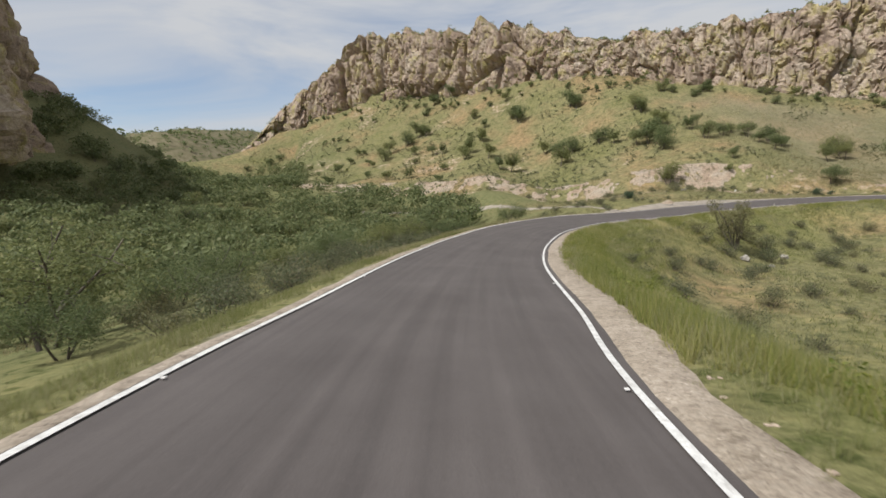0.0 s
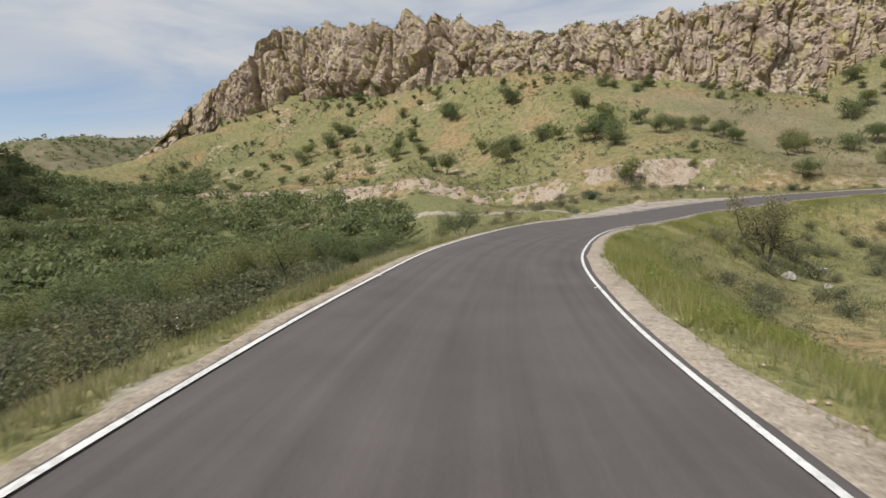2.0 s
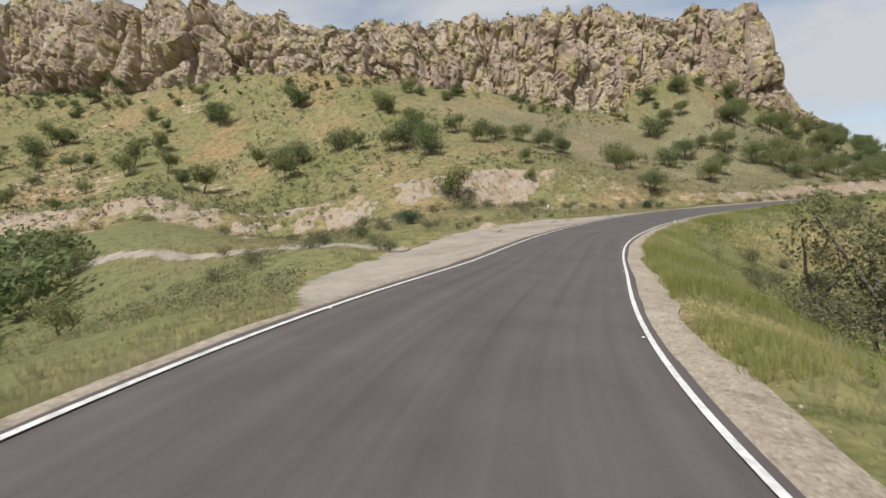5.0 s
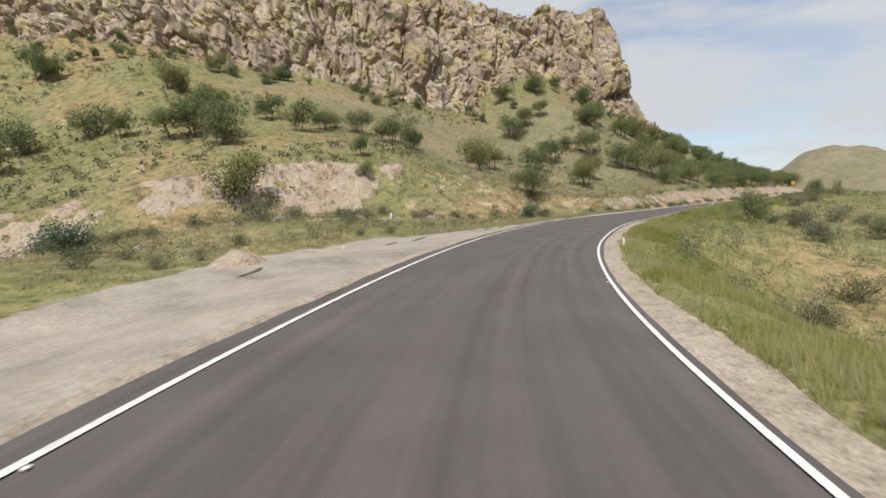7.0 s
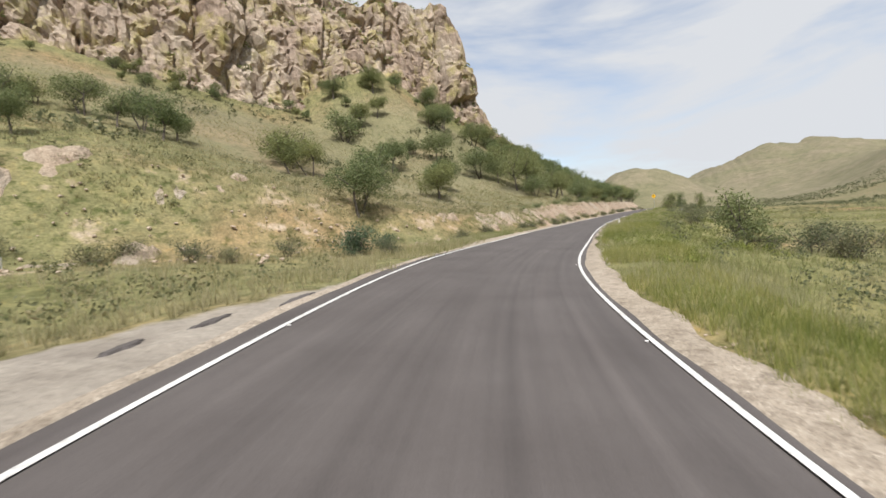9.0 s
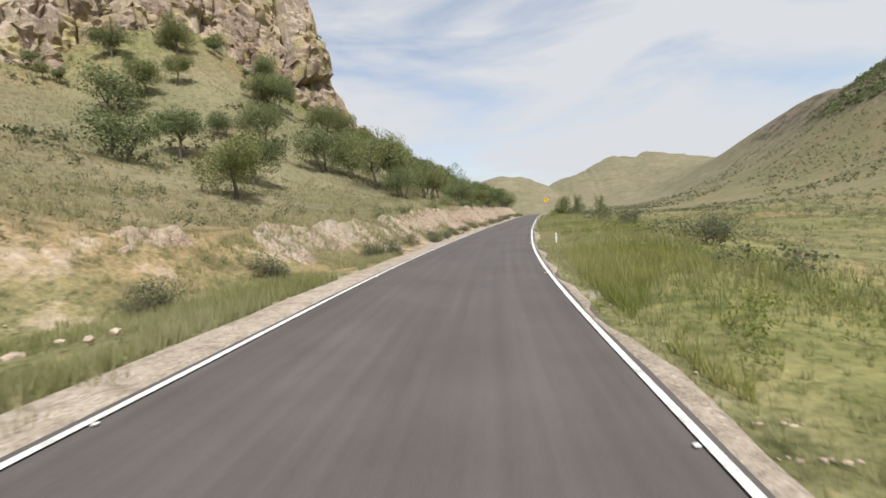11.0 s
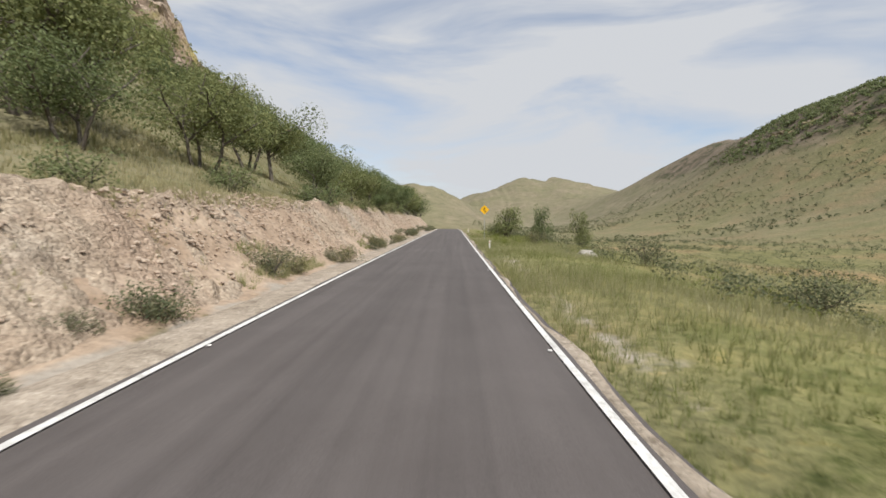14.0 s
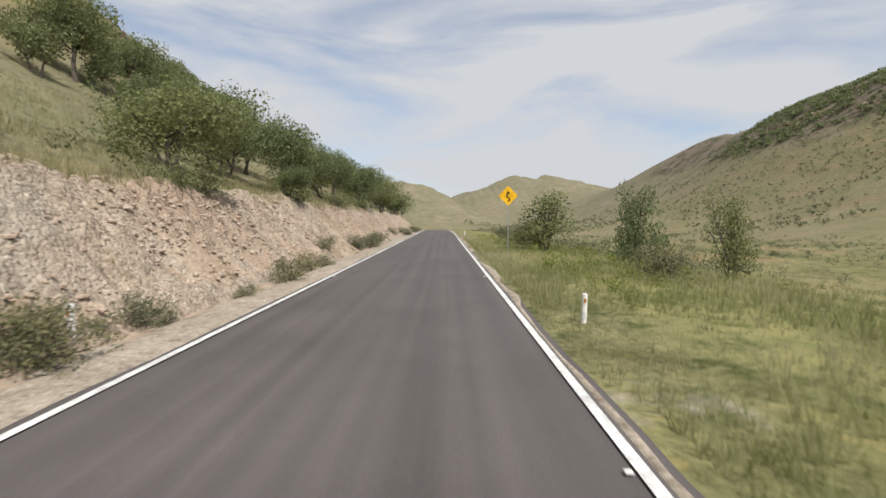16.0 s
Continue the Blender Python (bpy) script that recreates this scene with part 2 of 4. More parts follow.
M_SHRUB = leaf_material("shrub_leaves", (0.10, 0.115, 0.06), (0.20, 0.205, 0.115), (0.30, 0.27, 0.17))
M_JUNIPER = leaf_material("juniper_leaves", (0.045, 0.085, 0.05), (0.10, 0.16, 0.10), (0.16, 0.2, 0.13))
M_WEED = leaf_material("weed_leaves", (0.14, 0.17, 0.035), (0.27, 0.285, 0.07), (0.40, 0.36, 0.10))
M_BLADE = blade_material("grass_blades", ((0.26, (0.19, 0.215, 0.07)), (0.42, (0.285, 0.288, 0.12)), (0.56, (0.385, 0.36, 0.20)), (0.75, (0.43, 0.395, 0.25))))
M_STRAW = blade_material("straw_blades", ((0.26, (0.235, 0.225, 0.10)), (0.42, (0.33, 0.305, 0.16)), (0.56, (0.42, 0.37, 0.215)), (0.75, (0.45, 0.40, 0.265))))
M_LUSH = blade_material("lush_blades", ((0.26, (0.17, 0.20, 0.05)), (0.42, (0.27, 0.285, 0.08)), (0.56, (0.37, 0.345, 0.13)), (0.75, (0.44, 0.395, 0.2))))
M_WHITE = earth_material("white_paint", ((0.3, (0.76, 0.75, 0.72)), (0.7, (0.82, 0.81, 0.78))), 6.0, relief=0.006)
M_YELLOW = earth_material("sign_yellow", ((0.3, (0.80, 0.43, 0.02)), (0.7, (0.84, 0.48, 0.03))), 1.0, relief=0.006)
M_BLACK = earth_material("sign_black", ((0.3, (0.015, 0.015, 0.015)), (0.7, (0.03, 0.03, 0.03))), 3.0, relief=0.006)
M_AMBER = earth_material("amber_reflector", ((0.3, (0.55, 0.2, 0.02)), (0.7, (0.65, 0.25, 0.03))), 8.0)
M_STEEL, _n, _l, _p = nodes_of("galvanised_steel", 0.45, 0.5)
_p.inputs["Metallic"].default_value = 0.9
_p.inputs["Base Color"].default_value = (0.45, 0.46, 0.47, 1)


# ---- helpers for building ----
def mesh_of(name, verts, faces, *materials, smooth=False):
    me = bpy.data.meshes.new(name)
    me.from_pydata(verts, [], faces)
    for m in materials:
        me.materials.append(m)
    if smooth:
        me.polygons.foreach_set("use_smooth", [True] * len(me.polygons))
    me.update()
    return me


def part(name, bm, material, parent=None, label=""):
    me = bpy.data.meshes.new(name)
    bm.to_mesh(me)
    bm.free()
    me.materials.append(material)
    ob = new(name, me)
    ob.parent = parent
    return tagged(ob, label)


def grid_faces(nu, nv):
    i, j = np.meshgrid(np.arange(nu - 1), np.arange(nv - 1), indexing="ij")
    a = (i * nv + j).ravel()
    return np.stack([a, a + nv, a + nv + 1, a + 1], 1)


def vnoise(x, y, scale, seed=0):
    """Smooth value noise, -1 to 1, on arrays."""
    x, y = x / scale + seed * 17.3, y / scale - seed * 9.1
    xi, yi = np.floor(x).astype(np.int64), np.floor(y).astype(np.int64)
    fx, fy = x - xi, y - yi
    fx, fy = fx * fx * (3 - 2 * fx), fy * fy * (3 - 2 * fy)

    def h(a, b):
        v = np.sin(a * 127.1 + b * 311.7 + seed * 74.7) * 43758.5453
        return (v - np.floor(v)) * 2 - 1
    return (h(xi, yi) * (1 - fx) + h(xi + 1, yi) * fx) * (1 - fy) + (h(xi, yi + 1) * (1 - fx) + h(xi + 1, yi + 1) * fx) * fy


def fbm(x, y, scale, seed=0, octaves=4):
    return sum(vnoise(x, y, scale / 2 ** k, seed + k) * 0.5 ** k for k in range(octaves))


def smooth(a, b, x):
    t = np.clip((x - a) / (b - a), 0, 1)
    return t * t * (3 - 2 * t)


def spline(points, step):
    """Catmull-Rom through rows of numbers, sampled about every step metres."""
    p = np.array(points, float)
    p = np.vstack([2 * p[0] - p[1], p, 2 * p[-1] - p[-2]])
    out = []
    for i in range(1, len(p) - 2):
        n = max(2, int(np.linalg.norm(p[i + 1, :2] - p[i, :2]) / step))
        u = np.linspace(0, 1, n, endpoint=False)[:, None]
        a, b, c, d = p[i - 1], p[i], p[i + 1], p[i + 2]
        out.append(0.5 * (2 * b + (c - a) * u + (2 * a - 5 * b + 4 * c - d) * u ** 2 + (3 * b - a - 3 * c + d) * u ** 3))
    return np.vstack(out + [p[-2][None]])


def nearest(px, py, line):
    """For each point: nearest sample of a line and the signed distance, left of it positive."""
    tan = np.gradient(line[:, :2], axis=0)
    tan /= np.linalg.norm(tan, axis=1)[:, None]
    idx = np.empty(len(px), np.int64)
    for k in range(0, len(px), 20000):
        dx = px[k:k + 20000, None] - line[None, :, 0]
        dy = py[k:k + 20000, None] - line[None, :, 1]
        idx[k:k + 20000] = np.argmin(dx * dx + dy * dy, 1)
    dx, dy = px - line[idx, 0], py - line[idx, 1]
    side = tan[idx, 0] * dy - tan[idx, 1] * dx
    return idx, np.copysign(np.hypot(dx, dy), side)


# ---- the lie of the land ----
# the driving line: x, y, road height, crossfall in degrees (right side down), distances of the left and right edge lines
ROAD = spline([(-3, -120, 5.50, 0.00, 4.40, -2.70), (-1, -50, 2.60, 0.50, 4.35, -2.70), (0, 0, -0.09, 2.10, 5.04, -2.61), (0.7, 15.6, -0.86, 2.33, 4.68, -3.41), (2.6, 31.5, -1.63, 3.43, 4.75, -3.73), (6.3, 47.6, -2.10, 4.25, 4.83, -3.87),
               (12.4, 64.3, -2.33, 4.56, 4.88, -3.98), (25.5, 85, -2.81, 5.34, 5.76, -3.21), (42.3, 101.3, -3.25, 5.48, 5.44, -3.08), (57, 113.9, -3.10, 5.51, 5.15, -3.33), (73.3, 124.3, -2.84, 6.01, 5.12, -3.56), (89, 131.5, -2.59, 6.26, 5.32, -3.44),
               (107, 136.8, -2.36, 6.17, 5.65, -2.76), (126, 139.6, -2.21, 5.43, 5.27, -2.49), (144, 141.5, -1.94, 2.80, 5.04, -2.29), (162, 142.5, -1.69, 0.67, 4.75, -2.28), (189, 142.9, -1.55, 0.28, 4.96, -1.95), (250, 143.5, -1.34, 0.26, 4.75, -1.62),
               (320, 144.5, -1.60, 0.00, 5.20, -1.80), (375, 147, -2.20, 0.00, 5.20, -1.80), (420, 155, -4.00, 0.00, 5.20, -1.80), (470, 172, -6.00, 0.00, 5.20, -1.80)], 1.0)
# foot of the cut bank: x, y, bank height, breadth of its face
BANK = spline([(-240, 330, 0, 10), (-130, 288, 0, 10), (-85, 272, 1.5, 10), (-50, 257, 4, 11), (-22, 240, 5.5, 12), (6, 218, 5.5, 12), (30, 200, 5.5, 12), (52, 186, 6, 12), (76, 173, 6.8, 13), (95, 164.5, 6.2, 12), (114, 156.5, 4.6, 9), (134, 151.4, 2.6, 5), (152, 149.9, 1.9, 3.6),
               (168, 149.9, 2.2, 3.6), (190, 150, 2.6, 3.6), (215, 150.1, 2.7, 3.6), (260, 150.6, 2.6, 3.6), (330, 151.5, 2.2, 4), (375, 155, 1, 4), (420, 163, 0, 4), (470, 180, 0, 4)], 1.5)
# foot of the crags: x, y, ground height, height of the rock
CLIFF = spline([(-330, 345, 10, 0), (-245, 398, 14, 0), (-208, 430, 22, 0), (-180, 458, 36, 2), (-152, 486, 58, 15), (-132, 503, 74, 29), (-108, 492, 80, 42), (-75, 474, 82, 64), (-55, 463, 84, 66), (-35, 452, 84, 60), (0, 413, 78, 46),
                (20, 392, 75, 52), (60, 350, 75, 38), (85, 326, 72, 27), (110, 302, 67, 23), (135, 281, 58, 30), (157, 263, 52, 38), (185, 251, 44, 46), (205, 242, 42, 46), (216, 237, 50, 38), (235, 228, 57, 30), (247, 221, 50, 40), (258, 215, 43, 47),
                (274, 207, 37, 45), (281, 204, 34, 30), (286, 202, 31, 14), (300, 196, 27, 8), (315, 189, 20, 4), (345, 178, 12, 0), (390, 170, 5, 0), (470, 190, 0, 0)], 2.0)
# the crag across the western valley, same columns
CRAG = spline([(-128, 150, 18, 40), (-160, 195, 24, 78), (-190, 235, 30, 84), (-205, 260, 33, 76), (-214, 278, 34, 74), (-221, 292, 32, 56), (-228, 306, 30, 22)], 2.0)
# hills: x, y, spread along x and y, height
HILLS = ((1150, 226, 150, 115, 92), (1950, -60, 420, 280, 138), (2080, -400, 480, 270, 108), (2900, 330, 700, 220, 120), (-545, 870, 220, 230, 112), (-560, 1230, 330, 260, 140), (-330, 1500, 260, 200, 95),
         (-270, 245, 125, 130, 86), (-620, 420, 220, 260, 80))


def lateral(x, y):
    """Nearest sample of the driving line and the distance to its left."""
    return nearest(x, y, ROAD)


def ground_height(x, y):
    x, y = np.asarray(x, float), np.asarray(y, float)
    ir, d = nearest(x, y, ROAD)
    zr = ROAD[ir, 2] + np.tan(np.radians(ROAD[ir, 3])) * np.clip(d, -4.5, 6.5)
    ib, db = nearest(x, y, BANK)
    ic, dc = nearest(x, y, CLIFF)
    # west valley and the foot of the slope, left of the road
    west = -(3.2 * smooth(5.2, 12.5, d) + 8.5 * smooth(10, 58, d)) * smooth(60, -40, x - 0.15 * y)
    bench = 2.8 * smooth(12, 40, d) * smooth(0, 45, x) * smooth(150, 115, x)
    terrace = 13.5 * smooth(-72, -2, db) * smooth(48, 14, x) * smooth(-150, -70, x)
    base = zr + west + bench + terrace + 0.3 * fbm(x, y, 9, 3) * smooth(7, 16, np.abs(d - 1.4))
    # hillside between the bank and the crags
    rise = smooth(0.0, 1.0, db / BANK[ib, 3])
    up = np.clip(db, 0, None)
    u = up / (up + np.maximum(-dc, 0.01))
    u = np.where(dc > 0, 1, u)
    ex = 1.9 - 0.55 * smooth(50, 110, x)
    z0 = base + BANK[ib, 2] * rise
    hill = z0 + (CLIFF[ic, 2] - z0) * u ** ex + 0.8 * fbm(x, y, 22, 5) * smooth(0, 25, up)
    top = CLIFF[ic, 3]
    hill += np.where(dc > 0, 0.94 * top * smooth(9, 34, dc) + 0.15 * np.clip(dc - 34, 0, 160) * smooth(5, 40, top), 0)
    hill -= (0.95 * np.clip(dc - 6, 0, 60) + 0.3 * np.clip(dc - 66, 0, 200)) * smooth(-85, -140, CLIFF[ic, 0])
    left = np.where(db > 0, hill, base)
    # the valley on the right and the ridge beyond it
    e = -d
    deep = 8.0 - 4.6 * smooth(75, 120, x)
    right = zr - deep * smooth(4.5, 30 - 8 * smooth(115, 90, x), e) - 2.5 * smooth(26, 80, e) + 0.4 * fbm(x, y, 12, 7) * smooth(6, 16, e)
    far = -(y - 60)
    ridge = 22 * smooth(40, 190, far) + 128 * smooth(120, 390, far) * (1 + 0.16 * fbm(x, y, 300, 21, 3) + 0.13 * np.exp(-((x - 650) / 130) ** 2) - 0.16 * np.exp(-((x - 940) / 120) ** 2))
    right = right + ridge * smooth(-80, 420, x) * smooth(1800, 1000, x) + 5 * fbm(x, y, 70, 11, 4) * smooth(60, 260, far)
    z = np.where(d > 0, left, right)
    away = smooth(25, 130, np.abs(d))
    for hx, hy, sx, sy, h in HILLS:
        z = z + away * h * np.exp(-((x - hx) / sx) ** 2 - ((y - hy) / sy) ** 2) * (1 + 0.12 * fbm(x, y, 90, 13))
    ig, dg = nearest(x, y, CRAG)
    z = z + np.where((dg > 0) & (dg < 80) & (ig > 0) & (ig < len(CRAG) - 1), 0.9 * CRAG[ig, 3] * smooth(8, 30, dg) * smooth(80, 50, dg), 0)
    return z - 0.14 * smooth(6.3, 5.3, np.abs(d - 1.0))


def axis(lo, hi, step, far):
    core = np.arange(lo, hi + step, step)
    out, s, p = [], step, 0.0
    while p < far:
        s *= 1.09
        p += s
        out.append(p)
    out = np.array(out)
    return np.concatenate([(core[0] - out)[::-1], core, core[-1] + out])


def pull_out(xr, d):
    """How much of a place is the bare dirt lay-by on the left of the bend."""
    w = 5.5 + 12.5 * smooth(26, 46, xr) * smooth(106, 70, xr)
    lay = smooth(w + 1.7, w - 0.7, d) * smooth(3.5, 4.5, d) * smooth(22, 27, xr) * smooth(110, 98, xr)
    return lay


# the grassy lane that leaves the lay-by
LANE = spline([(50, 124), (40, 133), (32.4, 143.8), (24.2, 157.7), (12, 172), (-10, 190), (-34, 204)], 1.0)


def on_lane(x, y):
    i, d = nearest(x, y, LANE)
    return smooth(2.3, 1.1, np.abs(d)) * (1 - 0.45 * smooth(60, 0, LANE[i, 0] * 1.0 + 14)) * ((i > 0) & (i < len(LANE) - 1))


gx, gy = axis(-70, 330, 1.35, 3600), axis(-20, 290, 1.35, 3600)
GX, GY = [a.ravel() for a in np.meshgrid(gx, gy, indexing="ij")]
GZ = ground_height(GX, GY)
ir, gd = lateral(GX, GY)
ib, gb = nearest(GX, GY, BANK)
ic, gc = nearest(GX, GY, CLIFF)
xr = ROAD[ir, 0]
bare = smooth(-1.5, 0.2, gb) * smooth(1.35, 0.95, gb / BANK[ib, 3]) * smooth(0.3, 1.6, BANK[ib, 2]) * (1 - 0.7 * smooth(172, 150, xr))
bare = np.maximum(bare, 0.75 * smooth(-9, -2, gb) * smooth(2, 0, gb) * smooth(0.6, 2.0, BANK[ib, 2]) * (0.5 + 0.5 * vnoise(GX, GY, 7, 2)) * smooth(150, 110, xr))
bare = np.maximum(bare, 0.5 * smooth(8.0, 6.6, gd) * smooth(3, 4, gd) * smooth(118, 126, xr))
bare = np.maximum(bare, 0.40 * smooth(0.15, 0.6, fbm(GX, GY, 26, 31, 3)) * smooth(4, 20, gb) * smooth(10, 0, gc) * smooth(160, 60, GX))
bare = bare * (1 - 0.5 * smooth(-0.1, 0.35, fbm(GX, GY, 9, 37, 3)) * smooth(135, 115, GX))
gravel = np.maximum(pull_out(xr, gd), 0.95 * on_lane(GX, GY))
gravel = np.maximum(gravel, smooth(-4.5, -3.8, gd) * smooth(-2, -2.8, gd) * (0.35 + 0.65 * smooth(10, 40, xr) * smooth(130, 100, xr)))
gravel = np.maximum(gravel, 0.9 * smooth(6.9, 6.2, gd) * smooth(4.4, 4.9, gd) * smooth(112, 122, xr))
gravel = np.maximum(gravel, 0.7 * smooth(6.0, 5.4, gd) * smooth(4, 4.4, gd) * smooth(30, 10, xr))
lush = np.clip(smooth(-3.5, -6, gd) * smooth(-22, -9, gd) + 0.5 * smooth(5, 9, gd) * smooth(40, 10, gd) * smooth(90, 40, xr), 0, 1)
woods = np.maximum(smooth(9, 24, gd) * smooth(30, -10, GX - 0.15 * GY) * smooth(2, -14, gb), smooth(-40, -120, GX) * smooth(60, 200, GY) * np.maximum(smooth(-20, -70, gc), smooth(-200, -260, GX)))
me = mesh_of("ground", np.stack([GX, GY, GZ], 1).tolist(), grid_faces(len(gx), len(gy)).tolist(), M_GRASS, smooth=True)
soil = me.color_attributes.new("soil", "FLOAT_COLOR", "POINT")
soil.data.foreach_set("color", np.stack([bare, gravel, lush, np.clip(woods, 0, 1)], 1).astype(np.float32).ravel())
up = me.color_attributes.new("upland_and_haze", "FLOAT_COLOR", "POINT")
away = np.hypot(GX - 150, GY - 100)
# first term grows with distance: dry hills plus haze put into their colour
dry = np.maximum(smooth(420, 900, away) * smooth(-150, 20, GX), 0.5 * smooth(40, 200, -gd) * smooth(0, 1, 0.5 + fbm(GX, GY, 120, 33, 2)))
dry = np.maximum(dry, 0.65 * smooth(105, 150, GX) * smooth(3, 9, gb) * smooth(-2, -25, gc))
rocky = smooth(-60, -100, GY) * smooth(66, 92, GZ + 14 * fbm(GX, GY, 60, 35, 3)) * smooth(1500, 1100, GX)
rocky = np.maximum(rocky, smooth(30, 60, gc) * 0.6)
up.data.foreach_set("color", np.stack([dry, rocky, 0 * dry, 0 * dry + 1], 1).astype(np.float32).ravel())
ground = tagged(new("ground", me), "grassy valley and hillside of dry yellow-green grass with bare pink soil", "ground", kind="structure")


# ---- the road ----
def ribbon(name, lo, hi, lift, material, label, category, ragged=0.0, cols=6, worn=0.0):
    line = ROAD
    tan = np.gradient(line[:, :2], axis=0)
    tan /= np.linalg.norm(tan, axis=1)[:, None]
    nrm = np.stack([-tan[:, 1], tan[:, 0]], 1)
    s = np.arange(len(line)) * 1.0
    a, b = lo(line), hi(line)
    a = a - (ragged if worn >= 0 else 0) * (0.5 + 0.5 * fbm(s, s * 0, 3.1, 41, 3))
    b = b + (ragged if worn <= 0 else 0) * (0.5 + 0.5 * fbm(s, s * 0, 3.7, 43, 3))
    v, uv = [], []
    for k in range(len(line)):
        for j in range(cols):
            o = a[k] + (b[k] - a[k]) * j / (cols - 1)
            edge = -0.05 if ragged and j in (0, cols - 1) else 0.0
            edge += worn * (b[k] - o) if worn > 0 else -worn * (o - a[k])
            v.append((line[k, 0] + nrm[k, 0] * o, line[k, 1] + nrm[k, 1] * o, line[k, 2] + math.tan(radians(line[k, 3])) * o + lift + edge))
            uv.append((o, s[k]))
    f = grid_faces(len(line), cols)[:, ::-1]
    me = mesh_of(name, v, f.tolist(), material, smooth=True)
    lay = me.uv_layers.new(name="lane")
    lay.data.foreach_set("uv", np.array(uv)[np.array([l.vertex_index for l in me.loops])].ravel())
    return tagged(new(name, me), label, category, kind="structure")


ribbon("road", lambda r: r[:, 5] - 0.3, lambda r: r[:, 4] + 0.25 + 0.3 * smooth(20, 40, r[:, 0]) * smooth(122, 105, r[:, 0]), 0.0, M_ROAD, "dark grey asphalt road with tyre streaks and crumbling edges", "road", 0.32, 9)
ribbon("edge_line", lambda r: r[:, 4] - 0.07, lambda r: r[:, 4] + 0.07, 0.006, M_LINE, "worn white painted edge line", "road marking", 0, 2)
ribbon("edge_line", lambda r: r[:, 5] - 0.07, lambda r: r[:, 5] + 0.07, 0.006, M_LINE, "worn white painted edge line", "road marking", 0, 2)


def right_shoulder(r):
    return r[:, 5] - 0.15 - 0.95 * smooth(-60, -10, r[:, 1]) * smooth(134, 106, r[:, 0])


def lay_by(r):
    return smooth(20, 40, r[:, 0]) * smooth(122, 105, r[:, 0])


def left_shoulder(r):
    return r[:, 4] + 0.35 + 0.9 * smooth(112, 124, r[:, 0]) + 0.05 * smooth(20, 0, r[:, 0])


ribbon("gravel_shoulder", right_shoulder, lambda r: r[:, 5] - 0.12, -0.03, M_GRAVEL, "pale gravel shoulder strewn with small stones", "road shoulder", 0.6, 5, 0.05)
ribbon("gravel_shoulder", lambda r: r[:, 4] + 0.1 + 0.6 * lay_by(r), lambda r: left_shoulder(r) + 0.6 * lay_by(r), -0.03, M_GRAVEL, "pale gravel shoulder strewn with small stones", "road shoulder", 0.35, 5, -0.05)


# ---- crags ----
def hashed(p):
    v = math.sin(p.x * 12.9898 + p.y * 78.233 + p.z * 37.719) * 43758.5453
    return v - math.floor(v)


def crag(name, points, rows, reach, label, big=1.0, material=None):
    line = points[points[:, 3] > 3]
    tan = np.gradient(line[:, :2], axis=0)
    tan /= np.linalg.norm(tan, axis=1)[:, None]
    nrm = np.stack([-tan[:, 1], tan[:, 0]], 1)
    s = np.arange(len(line))
    crest = 1.0 + 0.12 * fbm(s * 0.8, s * 0, 34, 51, 2) + 0.12 * fbm(s * 0.8, s * 0, 7, 53, 2)
    foot = 5 * fbm(s * 0.8, s * 0, 26, 57, 2)
    mass = big * (0.2 + 0.8 * smooth(110, 20, line[:, 0]))
    v = []
    for k in range(len(line)):
        h = line[k, 3] * crest[k]
        for j in range(rows + 6):
            f = min(j / (rows - 1), 1.0)
            back = max(0, j - rows + 1) * 2.2
            o = reach * (0.75 * f ** 1.5 + 0.10 * math.floor(f * 3.2)) + back
            x, y, z = line[k, 0] + nrm[k, 0] * o, line[k, 1] + nrm[k, 1] * o, line[k, 2] - 6 + foot[k] + (h + 6 - foot[k]) * f - back * 0.22
            p = Vector((x, y, z))
            w = noise.noise_vector(p / 13) * 3.2
            q = p + w
            out = 0.0
            for cell, tall, amount, crack in ((46, 1.6, 15.0 * mass[k], 6.0 * mass[k]), (18, 3.4, 7.0, 2.8), (7.0, 2.8, 3.0, 1.9), (2.6, 2.0, 1.2, 0.9)):
                c = Vector((q.x / cell, q.y / cell, q.z / cell / tall))
                ds, ps = noise.voronoi(c)
                out += (hashed(ps[0]) - 0.45) * amount - crack * max(0, 1 - (ds[1] - ds[0]) / 0.16)
            out += noise.noise(p / 1.7) * 0.4
            out *= 0.35 + 0.65 * min(1, (1 - f) * 4 + 0.35)
            v.append((x - nrm[k, 0] * out + w.x * 0.4, y - nrm[k, 1] * out + w.y * 0.4, z + noise.noise(p / 4) * 1.3 + 0.15 * out))
    me = mesh_of(name, v, grid_faces(len(line), rows + 6)[:, ::-1].tolist(), material or M_ROCK)
    return tagged(new(name, me), label, "cliff", kind="structure")


def finer(line, step):
    t = np.concatenate([[0], np.cumsum(np.linalg.norm(np.diff(line[:, :2], axis=0), axis=1))])
    u = np.arange(0, t[-1], step)
    return np.stack([np.interp(u, t, line[:, k]) for k in range(line.shape[1])], 1)


cliff_ob = crag("cliff_north", finer(CLIFF, 0.85), 58, 9, "rugged tan and pinkish rock crags with yellow lichen on top")
crag("cliff_west", finer(CRAG, 1.3), 46, 14, "dark shaded rock spires across the wooded valley")
# outcrops high on the ridge across the valley, same columns
RIDGE = spline([(900, -226, 100, 3.2), (760, -216, 98, 6), (700, -211, 96, 9), (643, -213, 91, 11), (596, -217, 85, 11), (533, -210, 77, 11), (470, -203, 70, 9), (400, -196, 60, 4)], 2.0)
crag("cliff_south", finer(RIDGE, 1.6), 14, 6, "brown broken rock outcrops high on the ridge", 0.3, M_BROWN)

